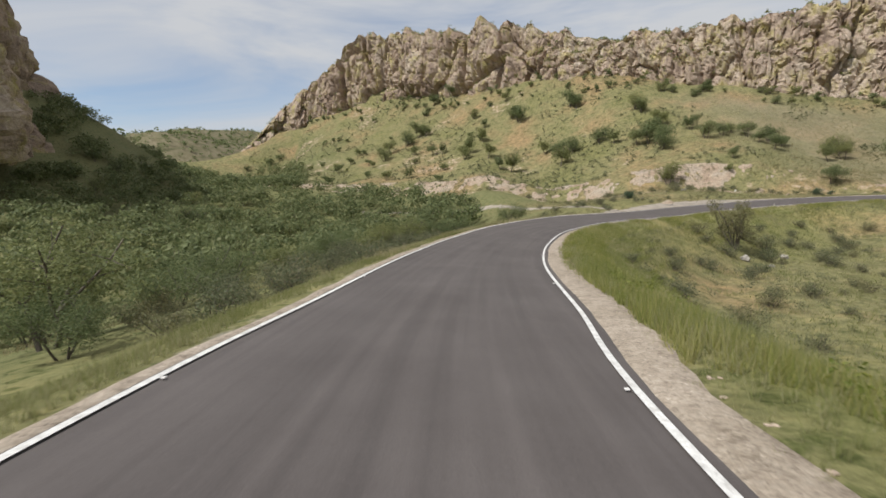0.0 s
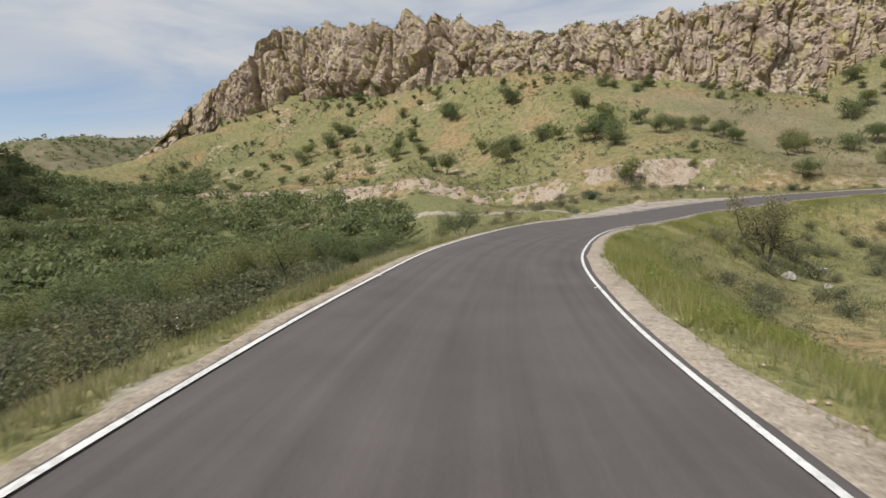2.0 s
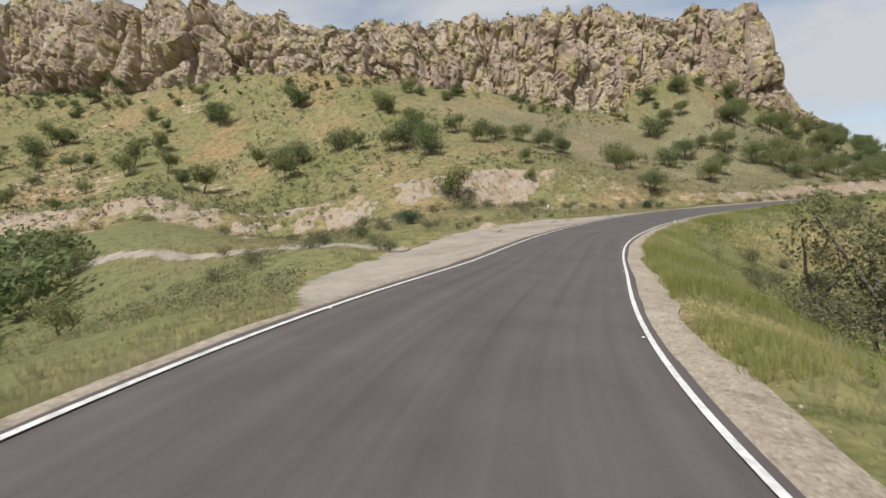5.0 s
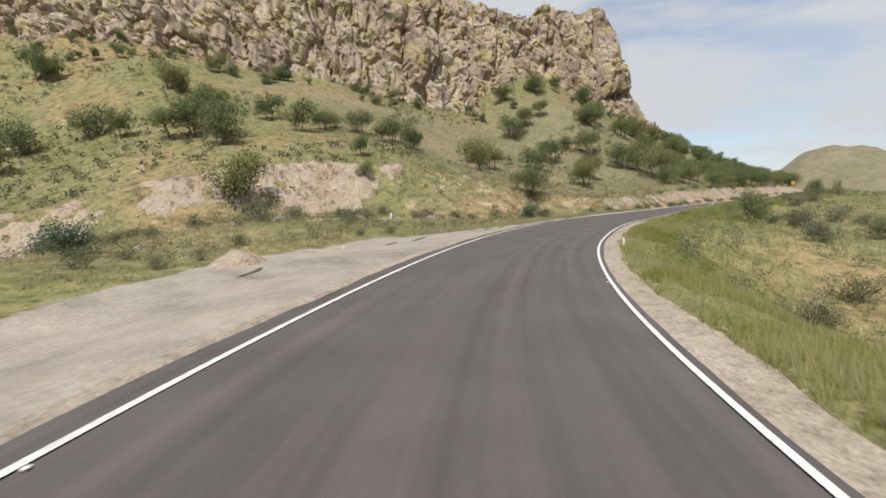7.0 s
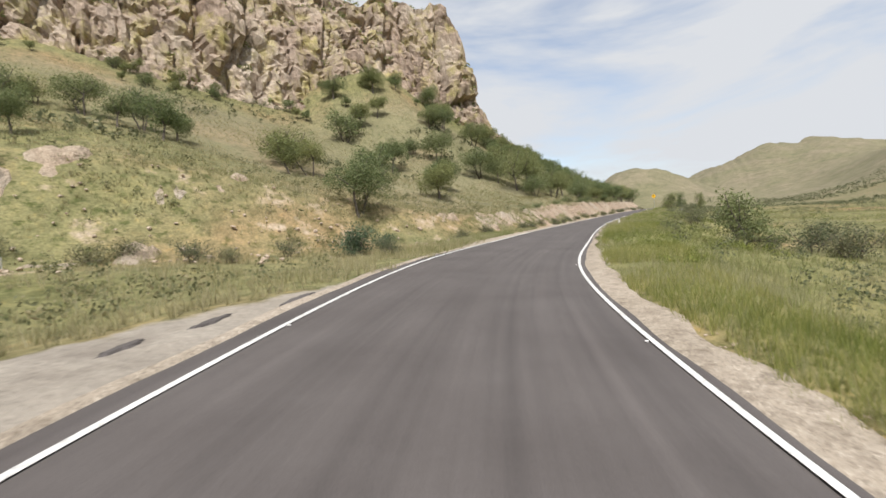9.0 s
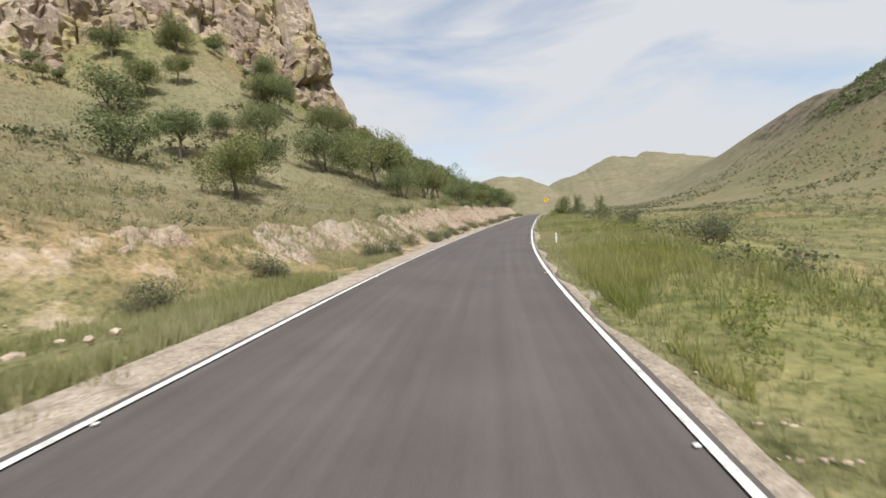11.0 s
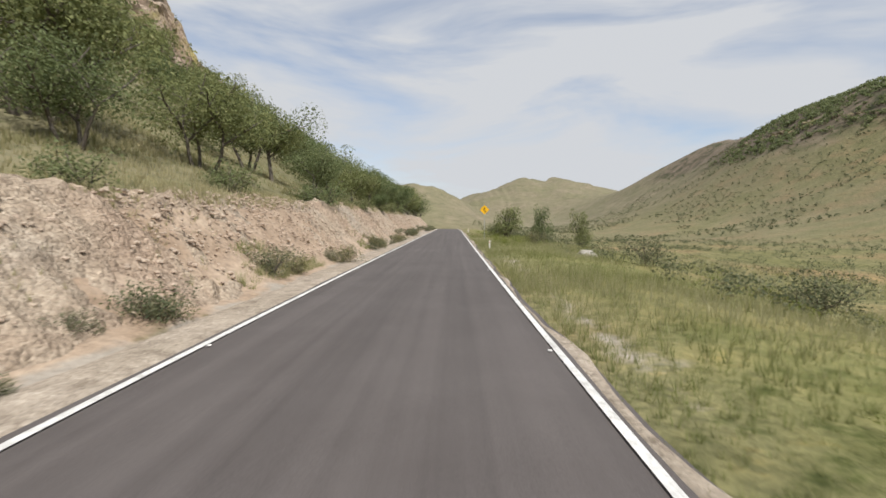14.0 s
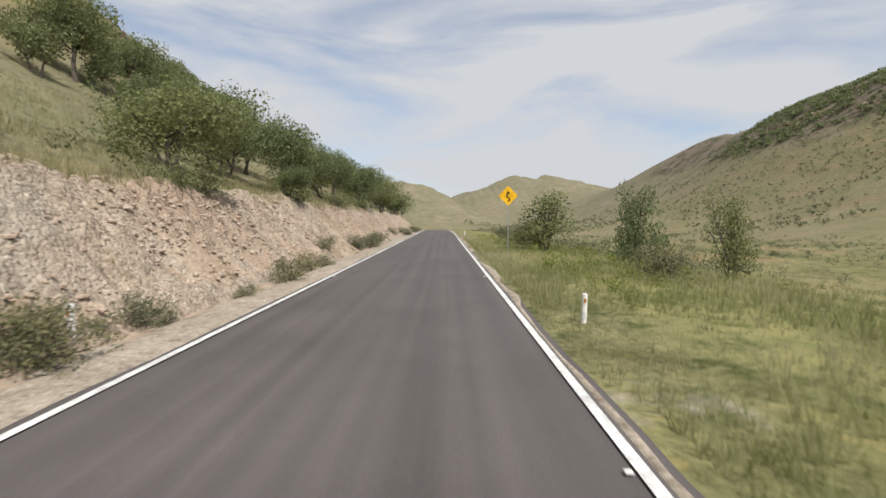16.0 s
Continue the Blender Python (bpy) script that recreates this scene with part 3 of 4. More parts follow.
# ---- the cut bank: rough stony face ----
fine = finer(BANK, 0.45)
fine = fine[fine[:, 2] > 0.4]
tan = np.gradient(fine[:, :2], axis=0)
tan /= np.linalg.norm(tan, axis=1)[:, None]
nrm = np.stack([-tan[:, 1], tan[:, 0]], 1)
NB = 24
offs = np.linspace(-0.2, 1.2, NB)
of = np.tile(offs, len(fine))
wide = np.repeat(fine[:, 3], NB)
bx = np.repeat(fine[:, 0], NB) + np.repeat(nrm[:, 0], NB) * of * wide
by = np.repeat(fine[:, 1], NB) + np.repeat(nrm[:, 1], NB) * of * wide
bz = ground_height(bx, by)
rim = smooth(-0.2, 0.06, of) * smooth(1.25, 1.05, of)
lump = 0.24 * fbm(bx, by, 1.7, 61, 3) + 0.22 * np.abs(vnoise(bx + bz, by - bz, 0.9, 63)) + 0.16 * np.maximum(vnoise(bx - bz, by + bz, 0.5, 65), 0)
lip = 0.30 * smooth(0.72, 0.92, of) * smooth(1.22, 0.98, of) * (0.6 + 0.5 * vnoise(bx, by, 2.4, 67))
open_ = 0.35 + 0.65 * smooth(185, 125, bx)
older = smooth(178, 152, bx)     # the older part is a ragged strip of soil between grass
cover = fbm(bx, by, 9, 69, 3) + older * (0.5 * fbm(bx, by, 2.6, 68, 2) + 1.0 * smooth(0.55, 0.1, of) + 0.5 * smooth(0.9, 1.15, of) - 0.35 + (0.25 + 0.3 * smooth(156, 142, bx)) * smooth(110, 122, bx))
bz = bz + (0.06 + lump + lip) * rim - 0.12 * (1 - rim) - 1.0 * open_ * smooth(0.15 - 0.2 * older, 0.7 - 0.3 * older, cover)
me = mesh_of("cut_bank", np.stack([bx, by, bz], 1).tolist(), grid_faces(len(fine), NB).tolist(), M_DIRT)
bank_ob = tagged(new("cut_bank", me), "steep pink stony earth cutting beside the road", "earth bank", kind="structure")


# ---- trees and shrubs ----
def tube(path, r0, r1, sides, verts, faces):
    first = len(verts)
    n = len(path)
    for k, p in enumerate(path):
        d = (path[min(k + 1, n - 1)] - path[max(k - 1, 0)]).normalized()
        a = d.orthogonal().normalized()
        b = d.cross(a)
        r = r0 + (r1 - r0) * k / (n - 1)
        for i in range(sides):
            w = 2 * math.pi * i / sides
            verts.append(p + (a * math.cos(w) + b * math.sin(w)) * r)
    for k in range(n - 1):
        for i in range(sides):
            j = (i + 1) % sides
            faces.append((first + k * sides + i, first + k * sides + j, first + (k + 1) * sides + j, first + (k + 1) * sides + i))


def limb(rng, start, way, length, bend, steps=4):
    path, d = [start.copy()], way.normalized()
    for _ in range(steps):
        d = (d + Vector([rng.uniform(-1, 1) for _ in range(3)]) * bend + Vector((0, 0, 0.08))).normalized()
        path.append(path[-1] + d * length / steps)
    return path


def leaves(rng, centres, count, spread, size, flat=0.75):
    """Small folded leaf sprays scattered round the given centres."""
    c = np.array(centres)[rng.integers(0, len(centres), count)]
    g = rng.normal(0, 1, (count, 3))
    g *= (0.35 + 0.65 * rng.random((count, 1)) ** 0.5) / np.maximum(np.linalg.norm(g, axis=1)[:, None], 1e-6) * 1.25
    p = c + g * spread * np.array([1, 1, flat])
    n = g * 0.6 + rng.normal(0, 0.7, (count, 3)) + np.array([0, 0, 0.5])
    n /= np.linalg.norm(n, axis=1)[:, None]
    t = np.cross(n, rng.normal(0, 1, (count, 3)))
    t /= np.maximum(np.linalg.norm(t, axis=1)[:, None], 1e-6)
    b = np.cross(n, t)
    sz = size * (0.55 + 0.9 * rng.random((count, 1)))
    v = np.empty((count, 4, 3))
    v[:, 0], v[:, 1] = p - t * sz, p - b * sz * 0.55 + n * sz * 0.15
    v[:, 2], v[:, 3] = p + t * sz, p + b * sz * 0.55 + n * sz * 0.15
    return v.reshape(-1, 3), np.arange(count * 4).reshape(-1, 4)


def plant(name, seed, height, spread, stems, trunk_share, count, size, label, category, leaf, low=-0.05):
    """A tree or shrub 'height' tall: stems that fork twice, and a crown of small leaf sprays on the twigs."""
    rng, nr = random.Random(seed), np.random.default_rng(seed)
    verts, faces, tips = [], [], []
    for k in range(stems):
        w = 2 * math.pi * k / stems + rng.uniform(-0.5, 0.5)
        lean = 0.08 if stems == 1 else rng.uniform(0.25, 0.6)
        way = Vector((math.cos(w) * lean, math.sin(w) * lean, 1))
        base = Vector((math.cos(w), math.sin(w), 0)) * (0.0 if stems == 1 else 0.05 * spread) - Vector((0, 0, 0.35))
        trunk = limb(rng, base, way, height * trunk_share + 0.35, 0.22)
        tube(trunk, height * 0.032 / stems ** 0.4, height * 0.018 / stems ** 0.4, 6, verts, faces)
        forks = 5 if stems == 1 else 3
        for i in range(forks):
            a = 2 * math.pi * (i + rng.random() * 0.6) / forks + w
            s = trunk[rng.choice((2, 3, 4, 4) if stems > 4 else (3, 4, 4, 4))]
            reach = spread * rng.uniform(0.28, 0.5)
            way2 = Vector((math.cos(a) * reach, math.sin(a) * reach, height * (1 - trunk_share) * rng.uniform(low, 0.85)))
            l2 = limb(rng, s, way2, way2.length, 0.2)
            tube(l2, height * 0.014, height * 0.006, 4 if count > 1500 else 3, verts, faces)
            tips.append(l2[-1])
            for _ in range(3 if stems < 5 else 1):
                s3 = l2[rng.choice((1, 2, 3))]
                way3 = Vector((rng.uniform(-1, 1), rng.uniform(-1, 1), rng.uniform(-0.5 if stems > 4 else -0.15, 0.9)))
                l3 = limb(rng, s3, way3, spread * rng.uniform(0.16, 0.3), 0.25, 2)
                if count > 1500:
                    tube(l3, height * 0.006, height * 0.002, 3, verts, faces)
                tips.append(l3[-1])
    top = max(t.z for t in tips)
    keep = [t for t in tips if t.z < height]
    root = tagged(new(name), label, category)
    tr = new("trunk", mesh_of("trunk", [tuple(v) for v in verts], faces, M_BARK, smooth=True))
    tr.parent = root
    lv, lf = leaves(nr, [tuple(t) for t in keep], count, spread * 0.18, size, 0.95)
    lv[:, 2] = np.maximum(lv[:, 2], 0.06 * height)
    lv[:, 2] *= height / max(lv[:, 2].max(), height * 0.6)
    cr = new("crown", mesh_of("crown", lv.tolist(), lf.tolist(), leaf))
    cr.parent = root
    return root


def stand(proto, x, y, size, turn, squash=1.0, z=None, sink=0.0, narrow=1.0):
    z = float(ground_height(np.array([x]), np.array([y]))[0]) if z is None else z
    m = pose(x, y, z - sink, 0, 0, turn) @ Matrix.Diagonal((size * narrow, size * narrow, size * squash, 1))
    return copy_thing(proto, m)


def retire(protos):
    for p in protos:
        for o in (*p.children_recursive, p):
            bpy.data.objects.remove(o)


# every model is 1 m to 6 m tall as built, and scaled where it stands
OAKS = [plant("oak_tree", 11 + k, 6.0, 5.0 + 0.4 * k, st, sh, 9000, 0.085, "dark green oak tree with twisted trunk above the road cutting", "tree", M_LEAF, 0.3)
        for k, (st, sh) in enumerate(((1, 0.46), (2, 0.44), (1, 0.42), (3, 0.38)))]
HILL = [plant("small_tree", 31 + k, 6.0, 4.6 + 0.4 * k, st, sh, 2800, 0.145, "small round green oak on the grassy hillside", "tree", M_LEAF, 0.2)
        for k, (st, sh) in enumerate(((1, 0.34), (2, 0.28), (3, 0.25), (1, 0.4)))]
WOOD = [plant("valley_tree", 51 + k, 6.0, 6.4, st, 0.3, 2600, 0.125, "dense green tree in the wooded valley", "tree", M_WOODS_SHADED) for k, st in enumerate((2, 3, 3))]
NEAR = [plant("valley_tree", 61 + k, 6.0, 5.8, st, 0.34, 8000, 0.078, "dense green tree in the wooded valley", "tree", M_WOODS_SHADED, 0.1) for k, st in enumerate((1, 2, 3))]
BUSH = [plant("shrub", 71 + k, 2.0, 2.6, 6, 0.2, 1700, 0.062, "grey-green desert shrub in dry grass", "shrub", M_SHRUB) for k in range(3)]
FINE = plant("willow_tree", 91, 10.0, 6.4, 7, 0.42, 6500, 0.13, "pale-stemmed olive-green tree below the road", "tree", M_SHRUB)
BLUE = plant("juniper_bush", 95, 2.0, 2.2, 8, 0.24, 3600, 0.055, "dense blue-green bush at the foot of the bank", "shrub", M_JUNIPER)

DARK = plant("shrub", 99, 2.0, 2.6, 6, 0.2, 1500, 0.075, "dark leafless-stemmed shrub hanging over the edge of the cutting", "shrub", M_LEAF)
LOW = plant("oak_tree", 97, 6.0, 5.0, 6, 0.22, 3600, 0.125, "bushy dark green tree behind the road sign", "tree", M_LEAF)

rng = random.Random(7)
BANK_TREES = ((226, 154.6, 4.1), (236, 160, 5.0), (244, 156, 5.2), (239, 153.6, 2.2), (262, 156, 5.2), (300, 156, 6), (203.5, 159.5, 5.6), (214, 155.2, 4.2), (195, 161.5, 4.6), (219.5, 161, 5.8), (210, 212, 5),
              (196, 193, 4.1), (219, 199, 6.2), (223, 197, 7), (198, 176, 6.3), (200, 172, 5.6), (220, 169, 6), (275, 160, 6.5), (271, 155.4, 5), (252, 156.5, 4.5), (283, 156, 5.4), (292, 158, 6), (247, 162, 5.4))
for x, y, h in BANK_TREES:
    stand(rng.choice(OAKS), x, y, h * 1.24 / 6.0, rng.uniform(0, 360), 1.0)["group"] = "oaks above the cutting"
for k in range(30):
    x, y = rng.uniform(245, 400), rng.uniform(157, 190)
    if float(nearest(np.array([x]), np.array([y]), BANK)[1][0]) > 4 and rng.random() < 1.3 - (y - 157) / 50:
        stand(rng.choice(HILL), x, y, rng.uniform(5.0, 8.0) / 6, rng.uniform(0, 360))["group"] = "oaks above the cutting"
for k in range(20):
    x, y = rng.uniform(250, 300), rng.uniform(166, 198)
    stand(rng.choice(HILL), x, y, rng.uniform(4.0, 6.2) / 6, rng.uniform(0, 360))["group"] = "oaks above the cutting"
for k in range(40):
    x = rng.uniform(278, 350)
    stand(rng.choice(HILL), x, 204 - (x - 281) * 0.42 - rng.uniform(1, 16), rng.uniform(4.2, 6.2) / 6, rng.uniform(0, 360))["group"] = "oaks above the cutting"
HILL_A = ((131, 203, 5.6), (126, 209, 6), (118, 213, 5), (150, 192, 6.8), (123, 158.5, 5.6), (178, 177, 6), (105, 182, 3.6), (258, 196, 6.5), (218, 178, 7), (219, 163, 6), (148, 186, 5.5),
          (182, 191, 6.5), (165, 171, 6.2), (198, 187, 6), (133, 198, 5), (123, 216, 4.1), (98, 172, 2.7), (202, 212, 5.5), (212, 229, 6), (223, 221, 7), (248, 214, 7), (231, 201, 6.5), (244, 196, 7), (198, 166, 7.5),
          (258, 182, 7))
HILL_B = ((76, 298, 8), (77, 245, 7), (59, 253, 7.6), (87, 225, 6.4), (91, 222, 8.5), (95, 215, 7.5), (100, 262, 7), (111, 226, 6), (110, 211, 6.5), (79, 176, 6.5), (49, 314, 9), (45, 344, 5.9), (23, 345, 5.9), (28, 325, 5.4),
          (-23, 353, 9.5), (-15, 361, 9), (-34, 347, 8.2), (-37, 335, 8), (-4, 402, 8), (8, 405, 8), (16, 291, 8), (26, 277, 7.6), (35, 252, 8.6), (26, 306, 7), (57, 240, 7.5), (54, 262, 6.6))
HILL_C = ((78, 292, 8), (69, 352, 6), (-5, 314, 5.8), (1, 310, 5.1), (-17, 325, 5.4), (81, 237, 6), (-30, 279, 5), (-18, 275, 5.4), (103, 239, 6.4), (91, 209, 7), (126, 201, 4.2), (127, 193, 5.4), (140, 183, 5.5), (167, 186, 5.5),
          (195, 213, 7), (120, 276, 6), (101, 257, 6.2), (64, 249, 7), (14, 284, 7), (30, 257, 6), (-10, 356, 7), (46, 320, 7), (94, 228, 7))
for k, (x, y, h) in enumerate(HILL_A + HILL_B + HILL_C):
    stand(rng.choice(OAKS if k < len(HILL_A) else HILL), x, y, h * (1.36 if x > 160 else 1.2) / 6.0, rng.uniform(0, 360), rng.uniform(0.9, 1.1))["group"] = "small trees on the hillside"
n = 0
while n < 70:
    x, y = rng.uniform(-170, 40), rng.uniform(225, 440)
    q = np.array([x]), np.array([y])
    if float(nearest(*q, BANK)[1][0]) < 14 or float(nearest(*q, CLIFF)[1][0]) > -12 or rng.random() < smooth(-80, 60, x) * 0.7:
        continue
    n += 1
    stand(rng.choice(HILL), x, y, rng.uniform(3.2, 6.0) / 6.0, rng.uniform(0, 360), rng.uniform(0.8, 1.0))["group"] = "small trees on the hillside"
for x, y, h in ((226.5, 153.5, 1.7), (224.5, 153.9, 1.5), (211.5, 153.6, 2.4), (209, 154.2, 1.8), (239, 154, 2.2), (255, 154.4, 2.2), (198, 155, 2.0), (186, 154.4, 1.6), (268, 154.6, 2.2), (172, 154.6, 1.4), (163, 154.2, 1.3)):
    stand(DARK, x, y, h / 2, rng.uniform(0, 360))["group"] = "shrubs along the top of the cutting"
foot_line = CLIFF[(CLIFF[:, 0] > -140) & (CLIFF[:, 0] < 272)]
for k in range(110):
    i, o = rng.randrange(1, len(foot_line) - 1), -rng.uniform(1, 17)
    way = foot_line[i + 1, :2] - foot_line[i - 1, :2]
    way /= np.linalg.norm(way)
    stand(rng.choice(HILL), foot_line[i, 0] - way[1] * o, foot_line[i, 1] + way[0] * o, rng.uniform(2.2, 5.2) / 6.0, rng.uniform(0, 360), rng.uniform(0.85, 1.15))["group"] = "small trees below the crags"
# the wooded valley west of the road
n = 0
while n < 250:
    x, y = rng.uniform(-150, 22), rng.uniform(-15, 250)
    d = float(lateral(np.array([x]), np.array([y]))[1][0])
    if d < 12.5 or (d < 15 and y > 66) or float(nearest(np.array([x]), np.array([y]), BANK)[1][0]) > (-36 if x > -70 else -8) or x - 0.15 * y > 6 - 0.12 * max(0, y - 60):
        continue
    n += 1
    stand(rng.choice(NEAR if d < 44 and y < 125 else WOOD), x, y, rng.uniform(3.2, 7.2) / 6 * (0.75 if d < 17 else 1.0), rng.uniform(0, 360), rng.uniform(0.85, 1.15))["group"] = "trees of the wooded valley"
for x, y, h in ((-13, 62, 4.4), (-9, 68, 4.2), (-5, 73, 4.4), (-1, 77, 4.0), (3, 81, 3.8), (-15, 70, 5), (-9, 77, 5), (-3, 84, 4.6)):
    stand(rng.choice(NEAR), x, y, h / 6, rng.uniform(0, 360))["group"] = "trees of the wooded valley"
n = 0
while n < 60:
    x, y = rng.uniform(-34, 8), rng.uniform(2, 78)
    d = float(lateral(np.array([x]), np.array([y]))[1][0])
    if not 10.5 < d < 24:
        continue
    n += 1
    stand(rng.choice(BUSH), x, y, rng.uniform(1.3, 2.8) / 2, rng.uniform(0, 360))["group"] = "shrubs at the edge of the woods"
# below the road, right of it
stand(FINE, 53, 90.5, 0.95, 40)
tagged(stand(LOW, 127.5, 125.6, 0.86, 200, narrow=0.98), "lone green oak in tall grass below the road", "tree")
tagged(stand(LOW, 246, 135.6, 0.85, 20, narrow=1.1), "bushy dark green tree behind the road sign", "tree")
tagged(stand(LOW, 234, 132.6, 0.85, 70, narrow=0.55), "slender sparse tree on the slope below the road", "tree")
tagged(stand(LOW, 233, 127.8, 0.85, 130, narrow=0.5), "slender sparse tree on the slope below the road", "tree")
for x, y, h in ((49, 85, 2.6), (46, 90, 2.2), (58, 88, 3), (62, 96, 3.4), (128, 121, 2.6), (124, 119.5, 2.4), (226, 134.6, 1.7), (229, 133, 1.6), (150, 129, 2), (255, 136, 2.4), (140, 118, 2.6), (118, 112, 2.8), (110, 116, 2.2), (160, 126, 2.2),
                (32, 70, 1.6), (70, 100, 2.4), (75, 107, 1.8), (86, 108, 2.5), (96, 112, 2.4), (100, 104, 3), (66, 84, 3), (40, 74, 2), (176, 130, 2), (192, 128, 2.2), (205, 130, 2), (262, 133, 2.2), (272, 136, 2)):
    stand(rng.choice(BUSH), x, y, h / 2, rng.uniform(0, 360))["group"] = "shrubs below the road"
n = 0
while n < 70:
    k, o = rng.randrange(128, 330), -rng.uniform(9, 46)
    way = ROAD[k + 1, :2] - ROAD[k - 1, :2]
    way /= np.linalg.norm(way)
    n += 1
    stand(rng.choice(BUSH), ROAD[k, 0] - way[1] * o, ROAD[k, 1] + way[0] * o, rng.uniform(0.8, 2.3) / 2, rng.uniform(0, 360), rng.uniform(0.8, 1.2))["group"] = "shrubs below the road"
# at the foot of the cut bank and round the lay-by
for x, y, h in ((58, 176, 2.8), (79, 170, 3.4), (83, 168, 2.4), (72, 172, 2.0), (88, 164, 1.9), (104, 158.5, 1.7), (110, 156, 1.5), (38, 136, 1.9), (44, 140, 2.2), (30, 132, 1.8), (50, 146, 1.6), (26, 128, 1.5), (66, 176, 1.8), (96, 166, 1.6),
                (-30, 240, 3), (-18, 237, 3), (10, 214, 2.4), (20, 208, 2.2), (34, 196, 2.4)):
    stand(rng.choice(BUSH), x, y, h / 2, rng.uniform(0, 360))["group"] = "shrubs at the foot of the bank"
n = 0
while n < 34:
    x, y = rng.uniform(18, 118), rng.uniform(112, 190)
    q = np.array([x]), np.array([y])
    k, d = lateral(*q)
    if not 8 < d[0] < 46 or float(pull_out(ROAD[k, 0], d)[0]) > 0.1 or nearest(*q, BANK)[1][0] > 3:
        continue
    n += 1
    stand(rng.choice(BUSH), x, y, rng.uniform(0.7, 1.7) / 2, rng.uniform(0, 360))["group"] = "shrubs at the foot of the bank"
stand(BLUE, 114, 152.5, 1.35, 30)
stand(BLUE, 118.5, 153, 0.8, 80)
stand(BLUE, 56, 150, 1.4, 10)
for k in range(64):
    x = rng.uniform(126, 330) if k < 44 else rng.uniform(165, 250)
    i = int(np.argmin(np.abs(BANK[:, 0] - x)))
    stand(rng.choice(BUSH), x, BANK[i, 1] - rng.uniform(-0.5, 0.9), rng.uniform(0.5, 1.35) / 2, rng.uniform(0, 360))["group"] = "dry tufts at the foot of the bank"
retire(OAKS + HILL + WOOD + NEAR + BUSH + [FINE, BLUE, LOW, DARK])


# ---- woods and scrub too many to count ----
def sheet_height(x, y):
    """Height of the ground mesh itself, between its vertices."""
    z = GZ.reshape(len(gx), len(gy))
    i = np.clip(np.searchsorted(gx, x) - 1, 0, len(gx) - 2)
    j = np.clip(np.searchsorted(gy, y) - 1, 0, len(gy) - 2)
    u, v = (x - gx[i]) / (gx[i + 1] - gx[i]), (y - gy[j]) / (gy[j + 1] - gy[j])
    return (z[i, j] * (1 - u) + z[i + 1, j] * u) * (1 - v) + (z[i, j + 1] * (1 - u) + z[i + 1, j + 1] * u) * v


def scrub(name, places, lo, hi, per, leaf, label, material):
    nr = np.random.default_rng(len(places))
    p = np.array(places)
    p = np.column_stack([p, sheet_height(p[:, 0], p[:, 1])])
    if name == "bank_scrub":
        p[:, 2] += 0.25
    h = nr.uniform(lo, hi, len(p))
    allv = []
    for k in range(len(p)):
        v, _ = leaves(nr, [(0, 0, 0.45), (0.2, 0.1, 0.6), (-0.2, -0.1, 0.55)], per, 0.34, leaf)
        allv.append(v * h[k] + p[k])
    v = np.vstack(allv)
    me = mesh_of(name, v.tolist(), np.arange(len(v)).reshape(-1, 4).tolist(), material)
    return tagged(new(name, me), label, "vegetation", kind="stuff")


nr = np.random.default_rng(3)
q = np.column_stack([nr.uniform(-170, 300, 19000), nr.uniform(150, 470, 19000)])
ok = (nearest(q[:, 0], q[:, 1], BANK)[1] > 5) & (lateral(q[:, 0], q[:, 1])[1] > 40) & (nearest(q[:, 0], q[:, 1], CLIFF)[1] < 8) & (fbm(q[:, 0], q[:, 1], 30, 71, 2) > -0.25)
scrub("hillside_scrub", q[ok], 0.4, 1.9, 13, 0.2, "scattered low green scrub on the hillside", M_SHRUB)
q = np.column_stack([nr.uniform(-340, 10, 7500), nr.uniform(60, 700, 7500)])
cl = nearest(q[:, 0], q[:, 1], CLIFF)[1]
edge = nearest(q[:, 0], q[:, 1], BANK)[1] + 22 * fbm(q[:, 0], q[:, 1], 18, 79, 2)
ok = ((edge < -24) | (q[:, 0] < -75 - 0.35 * edge)) & (cl < -25) & (lateral(q[:, 0], q[:, 1])[1] > 60) & (np.abs(nearest(q[:, 0], q[:, 1], CRAG)[1] - 8) > 7) & ((q[:, 0] > -140) | (fbm(q[:, 0], q[:, 1], 24, 76, 3) > 0.05))
scrub("far_woods", q[ok], 3.6, 8, 105, 0.082, "dense dark green woods filling the valley", M_WOODS_SHADED)
q = np.column_stack([nr.uniform(-1000, -150, 4500), nr.uniform(300, 1500, 4500)])
scrub("far_woods", q[(nearest(q[:, 0], q[:, 1], CLIFF)[1] < -60) | (q[:, 0] < -235)], 5, 9, 12, 0.24, "dark green woods on the far hills", M_LEAF)
k = nr.integers(220, 300, 700)
o = nr.uniform(7.2, 34, 700)
tan = np.gradient(ROAD[:, :2], axis=0)
tan /= np.linalg.norm(tan, axis=1)[:, None]
q = np.column_stack([ROAD[k, 0] - tan[k, 1] * o, ROAD[k, 1] + tan[k, 0] * o])
q = q[(fbm(q[:, 0], q[:, 1], 9, 70, 2) > -0.1) & (pull_out(ROAD[k, 0], o) < 0.2)]
scrub("bank_scrub", q, 0.4, 1.5, 60, 0.06, "olive scrub and tall tufts on the grassy bank", M_SHRUB)
q = np.column_stack([nr.uniform(60, 1000, 17000), nr.uniform(-420, 122, 17000)])
dd = lateral(q[:, 0], q[:, 1])[1]
ok = (dd < -170) & (fbm(q[:, 0], q[:, 1], 60, 73, 3) > -0.2)
scrub("valley_scrub", q[ok], 0.9, 3.2, 9, 0.24, "grey-green scrub dotted over the valley slopes", M_SHRUB)
